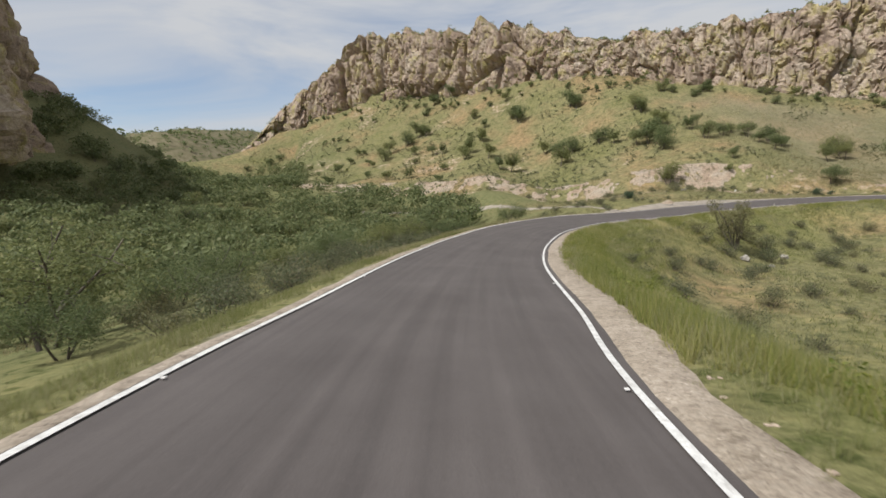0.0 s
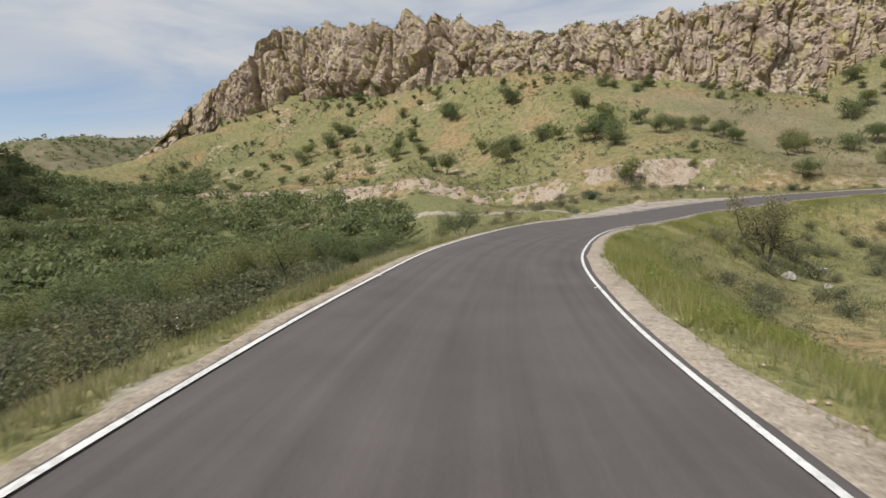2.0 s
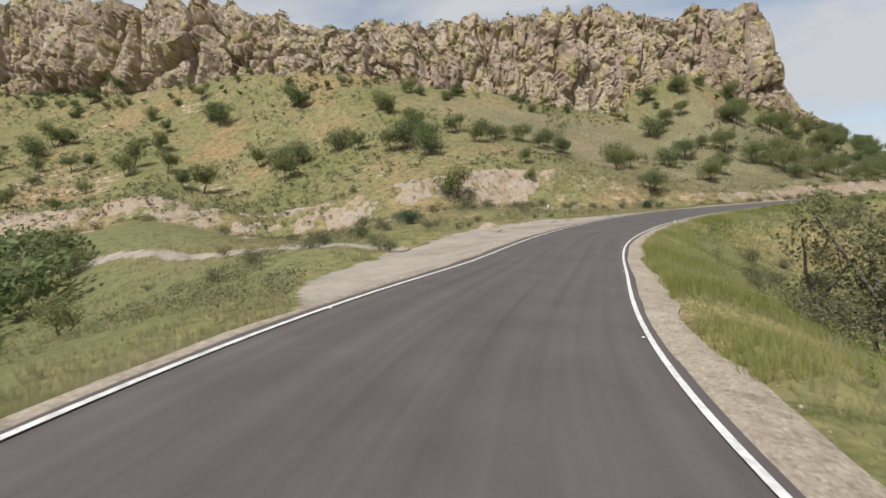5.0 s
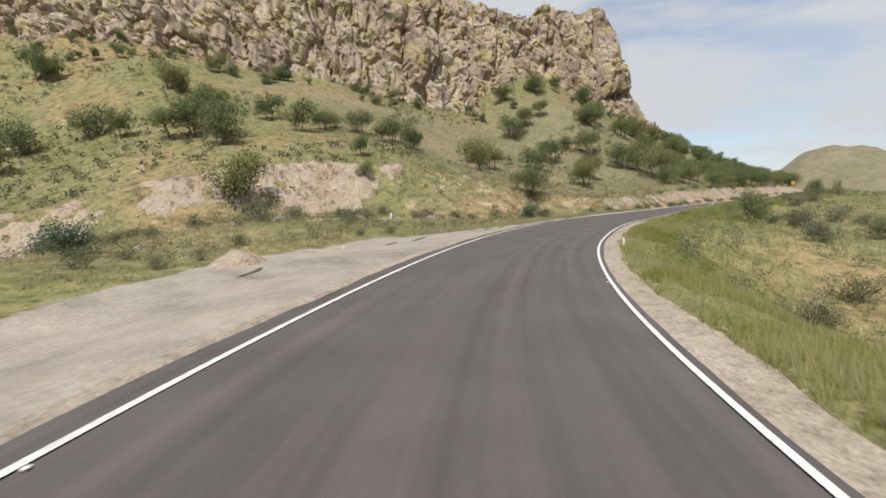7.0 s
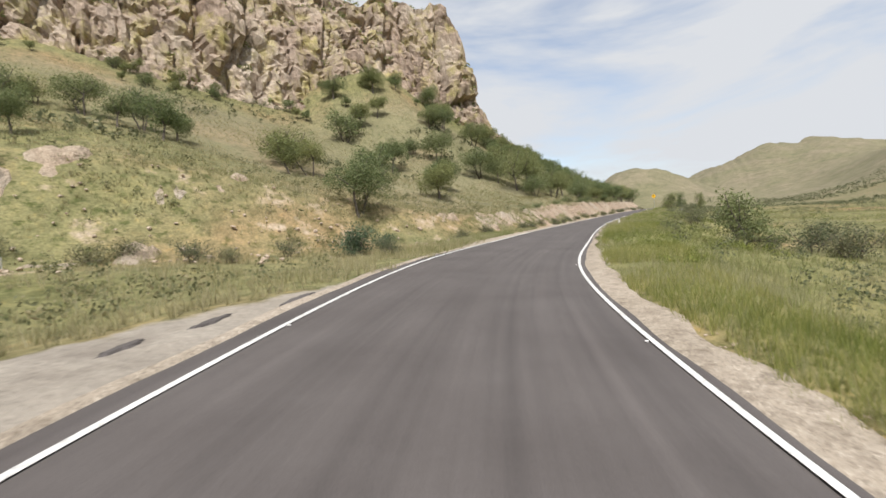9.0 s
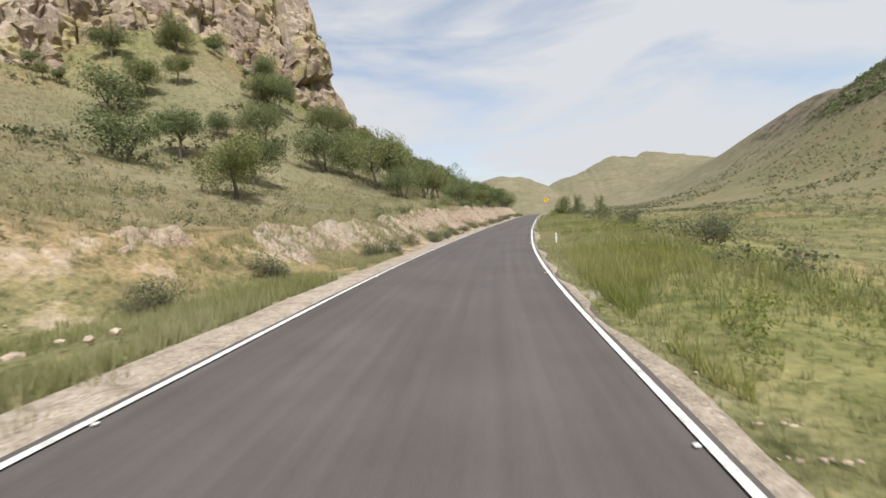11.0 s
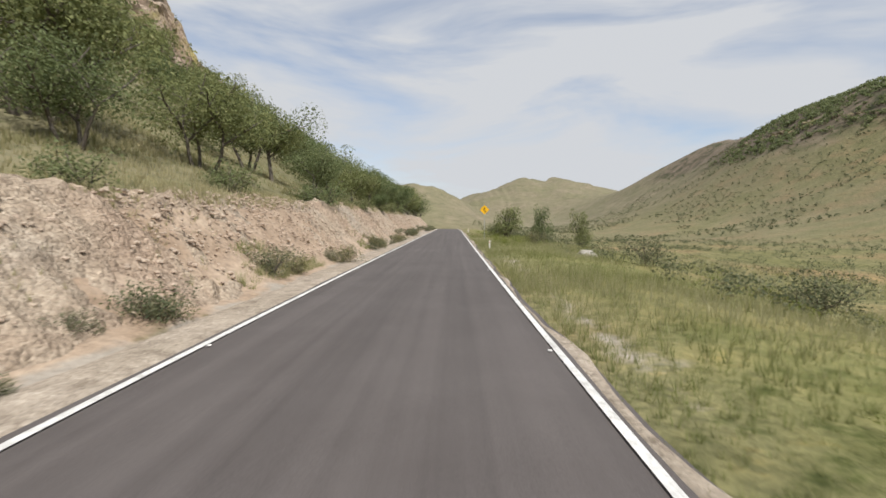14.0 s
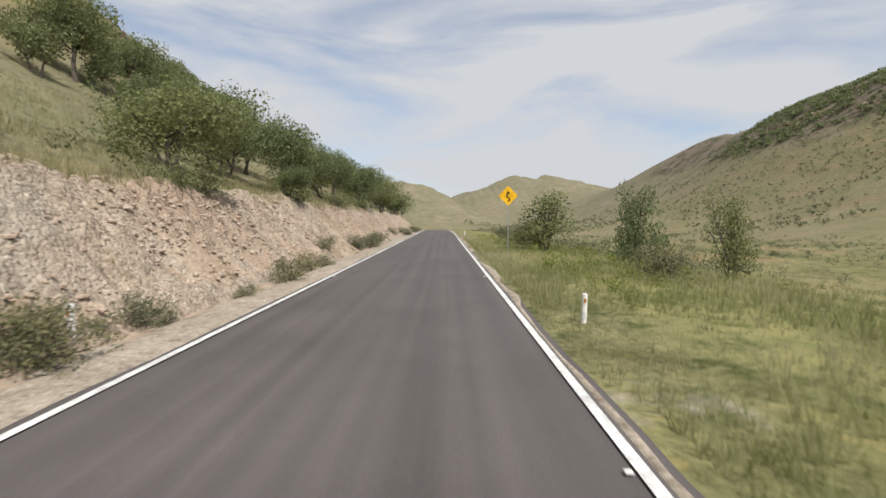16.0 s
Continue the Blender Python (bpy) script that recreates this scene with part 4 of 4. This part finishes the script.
q = q[(dd < -185) & (ground_height(q[:, 0], q[:, 1]) > 72 + 18 * fbm(q[:, 0], q[:, 1], 70, 78, 2)) & (q[:, 0] < 860)]
scrub("ridge_woods", q, 3, 6.5, 22, 0.19, "dark green scrub oak and rocks along the ridge", M_LEAF)
q = np.column_stack([nr.uniform(40, 620, 5200), nr.uniform(-120, 122, 5200)])
dd = lateral(q[:, 0], q[:, 1])[1]
ok = (dd < -58) & (dd > -175) & (fbm(q[:, 0], q[:, 1], 60, 73, 3) > -0.25)
scrub("valley_scrub", q[ok][:1700], 0.6, 2.2, 44, 0.085, "grey-green scrub dotted over the valley floor", M_SHRUB)
q = np.column_stack([nr.uniform(20, 360, 4600), nr.uniform(20, 142, 4600)])
dd = lateral(q[:, 0], q[:, 1])[1]
ok = (dd < -9) & (dd > -70) & (fbm(q[:, 0], q[:, 1], 25, 75, 2) > -0.3)
scrub("valley_scrub", q[ok], 0.5, 1.7, 64, 0.058, "grey-green scrub in the grass below the road", M_SHRUB)


k = nr.integers(112, 470, 2600)
o = -nr.uniform(4.4, 15, 2600) - 1.2 * smooth(128, 112, ROAD[k, 0])
tan = np.gradient(ROAD[:, :2], axis=0)
tan /= np.linalg.norm(tan, axis=1)[:, None]
q = np.column_stack([ROAD[k, 0] - tan[k, 1] * o, ROAD[k, 1] + tan[k, 0] * o])
ok = fbm(q[:, 0], q[:, 1], 14, 77, 2) > -0.12
scrub("verge_weeds", q[ok], 0.3, 0.9, 60, 0.062, "fresh green weeds in the verge grass", M_WEED)
k = nr.integers(232, 430, 1500)
o = nr.uniform(13.5, 46, 1500)
q = np.column_stack([ROAD[k, 0] - tan[k, 1] * o, ROAD[k, 1] + tan[k, 0] * o])
ok = (nearest(q[:, 0], q[:, 1], BANK)[1] > 4.2) & (fbm(q[:, 0], q[:, 1], 12, 74, 2) > -0.15)
scrub("hillside_scrub", q[ok], 0.35, 1.15, 26, 0.095, "low grey-green scrub in the dry grass of the hillside", M_SHRUB)
q = np.column_stack([nr.uniform(-90, 126, 26000), nr.uniform(148, 290, 26000)])
bd = nearest(q[:, 0], q[:, 1], BANK)[1]
ok = (bd > -12) & (bd < 12) & (fbm(q[:, 0], q[:, 1], 8, 72, 3) > 0.0) & (lateral(q[:, 0], q[:, 1])[1] > 17)
scrub("bank_scrub", q[ok], 0.3, 1.35, 30, 0.085, "grey-green scrub and tufts growing over the old bank", M_SHRUB)
# brush rooted on the ledges of the crags
cv = np.empty(len(cliff_ob.data.polygons) * 3)
cliff_ob.data.polygons.foreach_get("center", cv)
cn = np.empty(len(cv))
cliff_ob.data.polygons.foreach_get("normal", cn)
cv, cn = cv.reshape(-1, 3), cn.reshape(-1, 3)
flat = cv[(np.abs(cn[:, 2]) > 0.72) & (cv[:, 0] < 300)]
flat = flat[nr.choice(len(flat), 1300, replace=False)]
allv = [leaves(nr, [(0, 0, 0.3), (0.2, 0.1, 0.45), (-0.2, -0.1, 0.4)], 16, 0.34, 0.17)[0] * nr.uniform(1.2, 3.6) + c for c in flat]
v = np.vstack(allv)
tagged(new("ledge_brush", mesh_of("ledge_brush", v.tolist(), np.arange(len(v)).reshape(-1, 4).tolist(), M_LEAF)), "small green bushes rooted on the ledges of the crags", "vegetation", kind="stuff")


# ---- grass ----
roots = kdtree.KDTree(len(bx))
for i, c in enumerate(np.stack([bx, by, bz], 1).tolist()):
    roots.insert((c[0], c[1], 0.0), i)
roots.balance()


def grass(name, count, dlo, dhi, s0, s1, keep, tall, wide, blades, seed, label, material=None):
    nr = np.random.default_rng(seed)
    k = nr.integers(s0, s1, count)
    tan = np.gradient(ROAD[:, :2], axis=0)
    tan /= np.linalg.norm(tan, axis=1)[:, None]
    d = dlo + (dhi - dlo) * nr.random(count) ** 1.35
    along = nr.uniform(-0.6, 0.6, count)
    x = ROAD[k, 0] - tan[k, 1] * d + tan[k, 0] * along
    y = ROAD[k, 1] + tan[k, 0] * d + tan[k, 1] * along
    ok = keep(x, y, d, ROAD[k, 0])
    x, y = x[ok], y[ok]
    z = ground_height(x, y)
    n = len(x)
    if name == "bank_grass":
        for i in range(n):
            _, j, far = roots.find((x[i], y[i], 0.0))
            if far < 0.6:
                z[i] = max(z[i], bz[j])
    hgt = tall * (0.55 + 0.6 * nr.random(n)) * (1 + 0.35 * vnoise(x, y, 5, seed))
    rep = np.repeat(np.arange(n), blades)
    m = len(rep)
    a = nr.uniform(0, 2 * np.pi, m)
    r = nr.random(m) * wide * 4
    px, py = x[rep] + np.cos(a) * r, y[rep] + np.sin(a) * r
    h = hgt[rep] * nr.uniform(0.6, 1.1, m)
    b = nr.uniform(0, 2 * np.pi, m)
    v = np.empty((m, 3, 3))
    w = wide * nr.uniform(0.5, 1.2, m)
    v[:, 0] = np.stack([px - np.cos(b) * w, py - np.sin(b) * w, z[rep] - 0.05], 1)
    v[:, 1] = np.stack([px + np.cos(b) * w, py + np.sin(b) * w, z[rep] - 0.05], 1)
    lean = h * nr.uniform(0.1, 0.55, m)
    v[:, 2] = np.stack([px + np.cos(a) * lean, py + np.sin(a) * lean, z[rep] + h], 1)
    me = mesh_of(name, v.reshape(-1, 3).tolist(), np.arange(m * 3).reshape(-1, 3).tolist(), material or M_BLADE)
    return tagged(new(name, me), label, "grass", kind="stuff")


def patchy(x, y, cut, scale, seed):
    return fbm(x, y, scale, seed, 2) > cut


def clear_right(d, xr, more):
    """Right of the gravel shoulder, by 'more' metres."""
    return d < np.interp(xr, ROAD[:, 0], ROAD[:, 5]) - 0.42 - 0.95 * smooth(150, 108, xr) - more


NEAR_RIGHT = "tall yellow-green grass along the road"
grass("verge_grass", 42000, -2.4, -11, 116, 470, lambda x, y, d, xr: clear_right(d, xr, -0.35) & patchy(x, y, -0.75, 3, 81), 0.26, 0.010, 5, 5, NEAR_RIGHT)
grass("verge_grass", 29000, -2.6, -13, 116, 430, lambda x, y, d, xr: clear_right(d, xr, 0.25) & patchy(x, y, -0.45, 6, 93), 0.6, 0.009, 6, 15, "tall seeding grass and weeds along the road")
grass("verge_grass", 34000, -9, -52, 118, 470, lambda x, y, d, xr: patchy(x, y, -0.35, 9, 83), 0.5, 0.022, 6, 6, "tall straw-coloured grass below the road")
grass("verge_grass", 26000, 4.9, 14, 112, 215, lambda x, y, d, xr: (d > 5.9) & (pull_out(xr, d) < 0.3) & patchy(x, y, -0.7, 4, 85), 0.3, 0.010, 6, 7, NEAR_RIGHT)
grass("verge_grass", 24000, -3.6, -9, 116, 345, lambda x, y, d, xr: clear_right(d, xr, 0.0) & patchy(x, y, -0.2, 7, 99), 0.62, 0.012, 6, 18, "lush bright green grass and weeds along the shoulder", M_LUSH)
grass("verge_grass", 30000, 6, 60, 150, 325, lambda x, y, d, xr: (pull_out(xr, d) < 0.3) & (on_lane(x, y) < 0.3) & (nearest(x, y, BANK)[1] < 1.5) & patchy(x, y, -0.3, 7, 87), 0.58, 0.022, 6, 8, "dry grass between the lay-by and the bank", M_STRAW)
grass("hillside_grass", 46000, 18, 115, 190, 430, lambda x, y, d, xr: (nearest(x, y, BANK)[1] > 5) & (nearest(x, y, CLIFF)[1] < -2) & patchy(x, y, -0.35, 11, 91), 0.42, 0.045, 5, 19, "tussocks of dry grass over the hillside", M_STRAW)
grass("bank_grass", 24000, 10, 32, 235, 470, lambda x, y, d, xr: (nearest(x, y, BANK)[1] > 2.8) & patchy(x, y, -0.6, 6, 89), 0.46, 0.019, 6, 9, "tall dry grass above the cutting", M_STRAW)
grass("bank_grass", 7000, 7.5, 13, 240, 420, lambda x, y, d, xr: (xr > 121) & patchy(x, y, 0.3, 3.5, 95), 0.26, 0.01, 6, 16, "sparse dry grass growing on the cutting", M_STRAW)
grass("bank_grass", 34000, 6.8, 12.8, 222, 420, lambda x, y, d, xr: (xr > 121) & (d < 8.6 + 4.2 * smooth(168, 150, xr)) & patchy(x, y, -0.4 + 0.75 * smooth(150, 180, xr), 5, 97), 0.46, 0.014, 7, 17, "dry straw grass on the foot of the cutting", M_BLADE)


# ---- stones ----
def stone_mesh(seed):
    rng = random.Random(seed)
    bm = bmesh.new()
    bmesh.ops.create_icosphere(bm, subdivisions=1, radius=0.5)
    sq = Vector((rng.uniform(0.8, 1.3), rng.uniform(0.6, 1.0), rng.uniform(0.45, 0.8)))
    for v in bm.verts:
        v.co = Vector([a * b for a, b in zip(v.co * rng.uniform(0.75, 1.2), sq)])
    me = bpy.data.meshes.new("stone")
    bm.to_mesh(me)
    bm.free()
    me.materials.append(M_STONE)
    return me


STONES = [stone_mesh(k) for k in range(8)]
nr = np.random.default_rng(12)


def strew(count, pick, lo, hi, parent):
    for _ in range(count):
        x, y = pick()
        o = new("stone", STONES[int(nr.integers(8))])
        z = float(ground_height(np.array([x]), np.array([y]))[0])
        s = lo + (hi - lo) * nr.random() ** 2.2
        o.matrix_world = pose(x, y, z + 0.12 + 0.1 * s, *nr.uniform(-40, 40, 2), nr.uniform(0, 360)) @ Matrix.Diagonal((s, s, s, 1))
        o.parent = parent


def on_bank(x0, x1, lo, hi):
    def pick():
        i = int(nr.integers(*np.searchsorted(BANK[:, 0], (x0, x1))))
        return BANK[i, 0] + nr.uniform(-1, 1), BANK[i, 1] + lo + (hi - lo) * nr.random()
    return pick


strew(290, on_bank(150, 262, 0.3, 3.7), 0.09, 0.28, bank_ob)
strew(70, on_bank(40, 128, -4, 11.0), 0.25, 0.9, bank_ob)


def rubble(count, pick, lo, hi, lift=0.0):
    vs, fs, k = [], [], 0
    shapes = [(np.array([v.co[:] for v in me.vertices]), np.array([p.vertices[:] for p in me.polygons])) for me in STONES]
    at = np.array([pick() for _ in range(count)])
    z = ground_height(at[:, 0], at[:, 1])
    for (x, y), zz in zip(at, z):
        v, f = shapes[int(nr.integers(8))]
        s = lo + (hi - lo) * nr.random() ** 2.5
        a = nr.uniform(0, 6.28)
        r = np.array([[math.cos(a), -math.sin(a), 0], [math.sin(a), math.cos(a), 0], [0, 0, 1]])
        vs.append(v @ r.T * s + np.array([x, y, zz + lift + 0.16 + nr.uniform(-0.05, 0.14 if not lift else 0.02)]))
        fs.append(f + k)
        k += len(v)
    me = mesh_of("rubble", np.vstack(vs).tolist(), np.vstack(fs).tolist(), M_STONE)
    return tagged(new("rubble", me), "loose pinkish stones lying on the earth cutting", "rubble", kind="stuff")


rubble(13000, on_bank(158, 290, 0.3, 3.9), 0.04, 0.24)
rubble(700, on_bank(20, 128, -6, 12.0), 0.1, 0.5)


def on_shoulder():
    k, o = int(nr.integers(118, 330)), 0.25 + 1.5 * nr.random() ** 0.7
    return ROAD[k, 0] - tan[k, 1] * (ROAD[k, 5] - o), ROAD[k, 1] + tan[k, 0] * (ROAD[k, 5] - o)


tan = np.gradient(ROAD[:, :2], axis=0)
tan /= np.linalg.norm(tan, axis=1)[:, None]
rubble(2200, on_shoulder, 0.03, 0.13, -0.13)


def boulder(x, y, size, seed, label, flat=0.7):
    rng = random.Random(seed)
    bm = bmesh.new()
    bmesh.ops.create_icosphere(bm, subdivisions=3, radius=0.5)
    for v in bm.verts:
        p = v.co.copy()
        k = 1 + 0.35 * noise.noise(p * 2.1 + Vector((seed, 0, 0))) + 0.16 * noise.noise(p * 5 + Vector((0, seed, 0)))
        v.co = Vector((p.x * k, p.y * k * 0.8, p.z * k * flat))
    me = bpy.data.meshes.new("boulder")
    bm.to_mesh(me)
    bm.free()
    me.materials.append(M_LIME)
    ob = tagged(new("boulder", me), label, "rock")
    z = float(ground_height(np.array([x]), np.array([y]))[0])
    ob.matrix_world = pose(x, y, z + 0.12 * size, 0, 0, rng.uniform(0, 360)) @ Matrix.Diagonal((size, size, size, 1))
    return ob


for k, (x, y, s) in enumerate(((52.5, 86, 1.9), (55.5, 83.6, 1.0), (64, 93, 1.6), (82, 169, 1.5), (80, 167.5, 1.1), (71.2, 140, 0.55), (60, 150, 0.6), (213.2, 132.0, 1.5))):
    boulder(x, y, s, k + 1, "pale grey limestone boulder lying in the grass")

# ---- roadside things ----
def box(bm, sx, sy, sz, m):
    bmesh.ops.create_cube(bm, size=1, matrix=m @ Matrix.Diagonal((sx, sy, sz, 1)))


def delineator(x, y, turn):
    root = tagged(new("delineator_post"), "short white painted marker post in roadside grass", "marker post", "marker posts along the road")
    z = float(ground_height(np.array([x]), np.array([y]))[0])
    root.matrix_world = pose(x, y, z, 1.5, 1, turn)
    bm = bmesh.new()
    bmesh.ops.create_cone(bm, cap_ends=True, segments=14, radius1=0.075, radius2=0.07, depth=0.95, matrix=pose(0, 0, 0.235))
    bmesh.ops.bevel(bm, geom=[e for e in bm.edges if all(v.co.z > 0.6 for v in e.verts)], offset=0.015, segments=2, affect="EDGES")
    part("post", bm, M_WHITE, root)
    bm = bmesh.new()
    box(bm, 0.05, 0.012, 0.11, pose(0, -0.074, 0.55))
    part("reflector", bm, M_AMBER, root, "amber reflector plate")


for x, y in ((217.6, 139.9), (81.4, 122.7), (-7.0, 56.5), (150.8, 150.0), (153.8, 138.2), (214.6, 150.1), (265, 151.0), (291, 140.6)):
    delineator(x, y, -90)

sign = tagged(new("warning_sign"), "yellow diamond winding-road warning sign on a post", "road sign")
zs = float(ground_height(np.array([237.7]), np.array([139.4]))[0])
sign.matrix_world = pose(237.7, 139.4, zs, 0, 0, -93)
bm = bmesh.new()
box(bm, 0.05, 0.05, 3.6, pose(0, 0.04, 1.5))
part("post", bm, M_STEEL, sign, "galvanised steel post")
bm = bmesh.new()
ZC = 2.47 - zs
box(bm, 0.90, 0.014, 0.90, pose(0, 0, ZC, 0, 45, 0))
bmesh.ops.bevel(bm, geom=[e for e in bm.edges if abs(e.verts[0].co.y - e.verts[1].co.y) > 0.01], offset=0.06, segments=3, affect="EDGES")
panel = part("panel", bm, M_YELLOW, sign)


def strip_mesh(pts, width, y0):
    bm = bmesh.new()
    row = []
    for k, (px, pz) in enumerate(pts):
        a, b = Vector(pts[max(k - 1, 0)]), Vector(pts[min(k + 1, len(pts) - 1)])
        t = (b - a).normalized() * width / 2
        row.append((bm.verts.new((px - t.y, y0, pz + t.x)), bm.verts.new((px + t.y, y0, pz - t.x))))
    for (a, b), (c, d) in zip(row, row[1:]):
        bm.faces.new((a, b, d, c))
    return bm


pts = [(0.10 * math.sin(k / 14 * 2 * math.pi) * (1 if k > 2 else k / 2), ZC - 0.36 + 0.5 * k / 14) for k in range(15)]
bm = strip_mesh(pts, 0.085, -0.012)
hx, hz = pts[-1]
bm.faces.new([bm.verts.new(p) for p in ((hx - 0.13, -0.012, hz - 0.02), (hx + 0.13, -0.012, hz - 0.02), (hx - 0.01, -0.012, hz + 0.19))])
part("arrow", bm, M_BLACK, panel, "black winding arrow")

# road studs by the lines
stud = bmesh.new()
box(stud, 0.08, 0.08, 0.025, pose(0, 0, 0.015))
bmesh.ops.bevel(stud, geom=[e for e in stud.edges], offset=0.008, segments=1, affect="EDGES")
sme = bpy.data.meshes.new("road_stud")
stud.to_mesh(sme)
stud.free()
sme.materials.append(M_WHITE)
tan = np.gradient(ROAD[:, :2], axis=0)
tan /= np.linalg.norm(tan, axis=1)[:, None]
for k in range(125, 440, 15):
    for col, out in ((4, -0.16), (5, 0.16)):
        o = ROAD[k, col] + out
        ob = tagged(new("road_stud", sme), "small white reflective stud on the asphalt", "road stud", "studs along the edge lines")
        ob.matrix_world = pose(ROAD[k, 0] - tan[k, 1] * o, ROAD[k, 1] + tan[k, 0] * o, ROAD[k, 2] + math.tan(radians(ROAD[k, 3])) * o + 0.002, 0, 0, math.degrees(math.atan2(tan[k, 1], tan[k, 0])))

SCABS = ((94.5, 140.6, 3.4, 0.8, 22), (91.0, 140.4, 2.2, 0.6, 18), (88.4, 140.0, 1.6, 0.7, 26), (77.6, 138.4, 4.2, 0.7, 33), (74.0, 137.8, 2.0, 0.8, 20), (61.0, 133.8, 3.2, 0.7, 40), (44.6, 128.0, 4.0, 0.9, 45))
# scabs of old asphalt along the outer edge of the lay-by
def scab(x, y, length, width, turn, seed):
    rng = random.Random(seed)
    v, n = [], 22
    c, s = math.cos(radians(turn)), math.sin(radians(turn))
    for ring in (0.0, 0.7, 1.0):
        for k in range(n if ring else 1):
            w = 2 * math.pi * k / n
            r = ring * (1 + 0.55 * noise.noise(Vector((math.cos(w) * 3, math.sin(w) * 3, seed))) + rng.uniform(-0.25, 0.2))
            px, py = math.cos(w) * r * length / 2, math.sin(w) * r * width / 2
            v.append([x + px * c - py * s, y + px * s + py * c, 0.055 if ring < 1 else -0.03])
    z = sheet_height(np.array([p[0] for p in v]), np.array([p[1] for p in v]))
    for p, h in zip(v, z):
        p[2] += float(h)
    f = [(0, 1 + k, 1 + (k + 1) % n) for k in range(n)] + [(1 + k, 1 + n + k, 1 + n + (k + 1) % n, 1 + (k + 1) % n) for k in range(n)]
    return tagged(new("asphalt_scab", mesh_of("asphalt_scab", v, f, M_ROAD)), "broken scab of dark old asphalt on pale gravel", "asphalt patch", "asphalt scabs by the lay-by")


for k, (x, y, a, b, turn) in enumerate(SCABS):
    scab(x, y, a, b * 0.6, turn, k + 3)



# heap of soil pushed up at the edge of the lay-by
def soil_mound(x, y, wide, high, seed):
    v, f, rings, n = [], [], 9, 30
    for r in range(rings):
        for k in range(n):
            w, q = 2 * math.pi * k / n, r / (rings - 1)
            px, py = math.cos(w) * q * wide / 2, math.sin(w) * q * wide * 0.36
            h = high * math.cos(q * math.pi / 2) ** 1.3 + 0.16 * noise.noise(Vector((px * 1.1, py * 1.1, seed))) + 0.05 * noise.noise(Vector((px * 5, py * 5, seed)))
            c, t = math.cos(radians(35)), math.sin(radians(35))
            v.append([x + px * c - py * t, y + px * t + py * c, h * (1 - q ** 4) - 0.12 * q])
    z = sheet_height(np.array([p[0] for p in v]), np.array([p[1] for p in v]))
    for p, g in zip(v, z):
        p[2] += float(g)
    for r in range(rings - 1):
        for k in range(n):
            f.append((r * n + k, (r + 1) * n + k, (r + 1) * n + (k + 1) % n, r * n + (k + 1) % n))
    return tagged(new("soil_mound", mesh_of("soil_mound", v, f, M_DIRT, smooth=True)), "low mound of reddish soil at the edge of the lay-by", "soil mound")


soil_mound(62.0, 137.6, 5.4, 0.75, 4)

# small pale shrine-like roadside box on the slope, simplified to a plain block
bm = bmesh.new()
box(bm, 0.4, 0.3, 0.9, pose(0, 0, 0.35))
bmesh.ops.bevel(bm, geom=[e for e in bm.edges if all(v.co.z > 0.5 for v in e.verts)], offset=0.06, segments=2, affect="EDGES")
me = bpy.data.meshes.new("marker_stone")
bm.to_mesh(me)
bm.free()
me.materials.append(M_WHITE)
ms = tagged(new("marker_stone", me), "small pale shrine-like roadside box on the grassy slope", "marker stone")
ms.matrix_world = pose(95.4, 163.2, float(ground_height(np.array([95.4]), np.array([163.2]))[0]), 0, 4, 30)
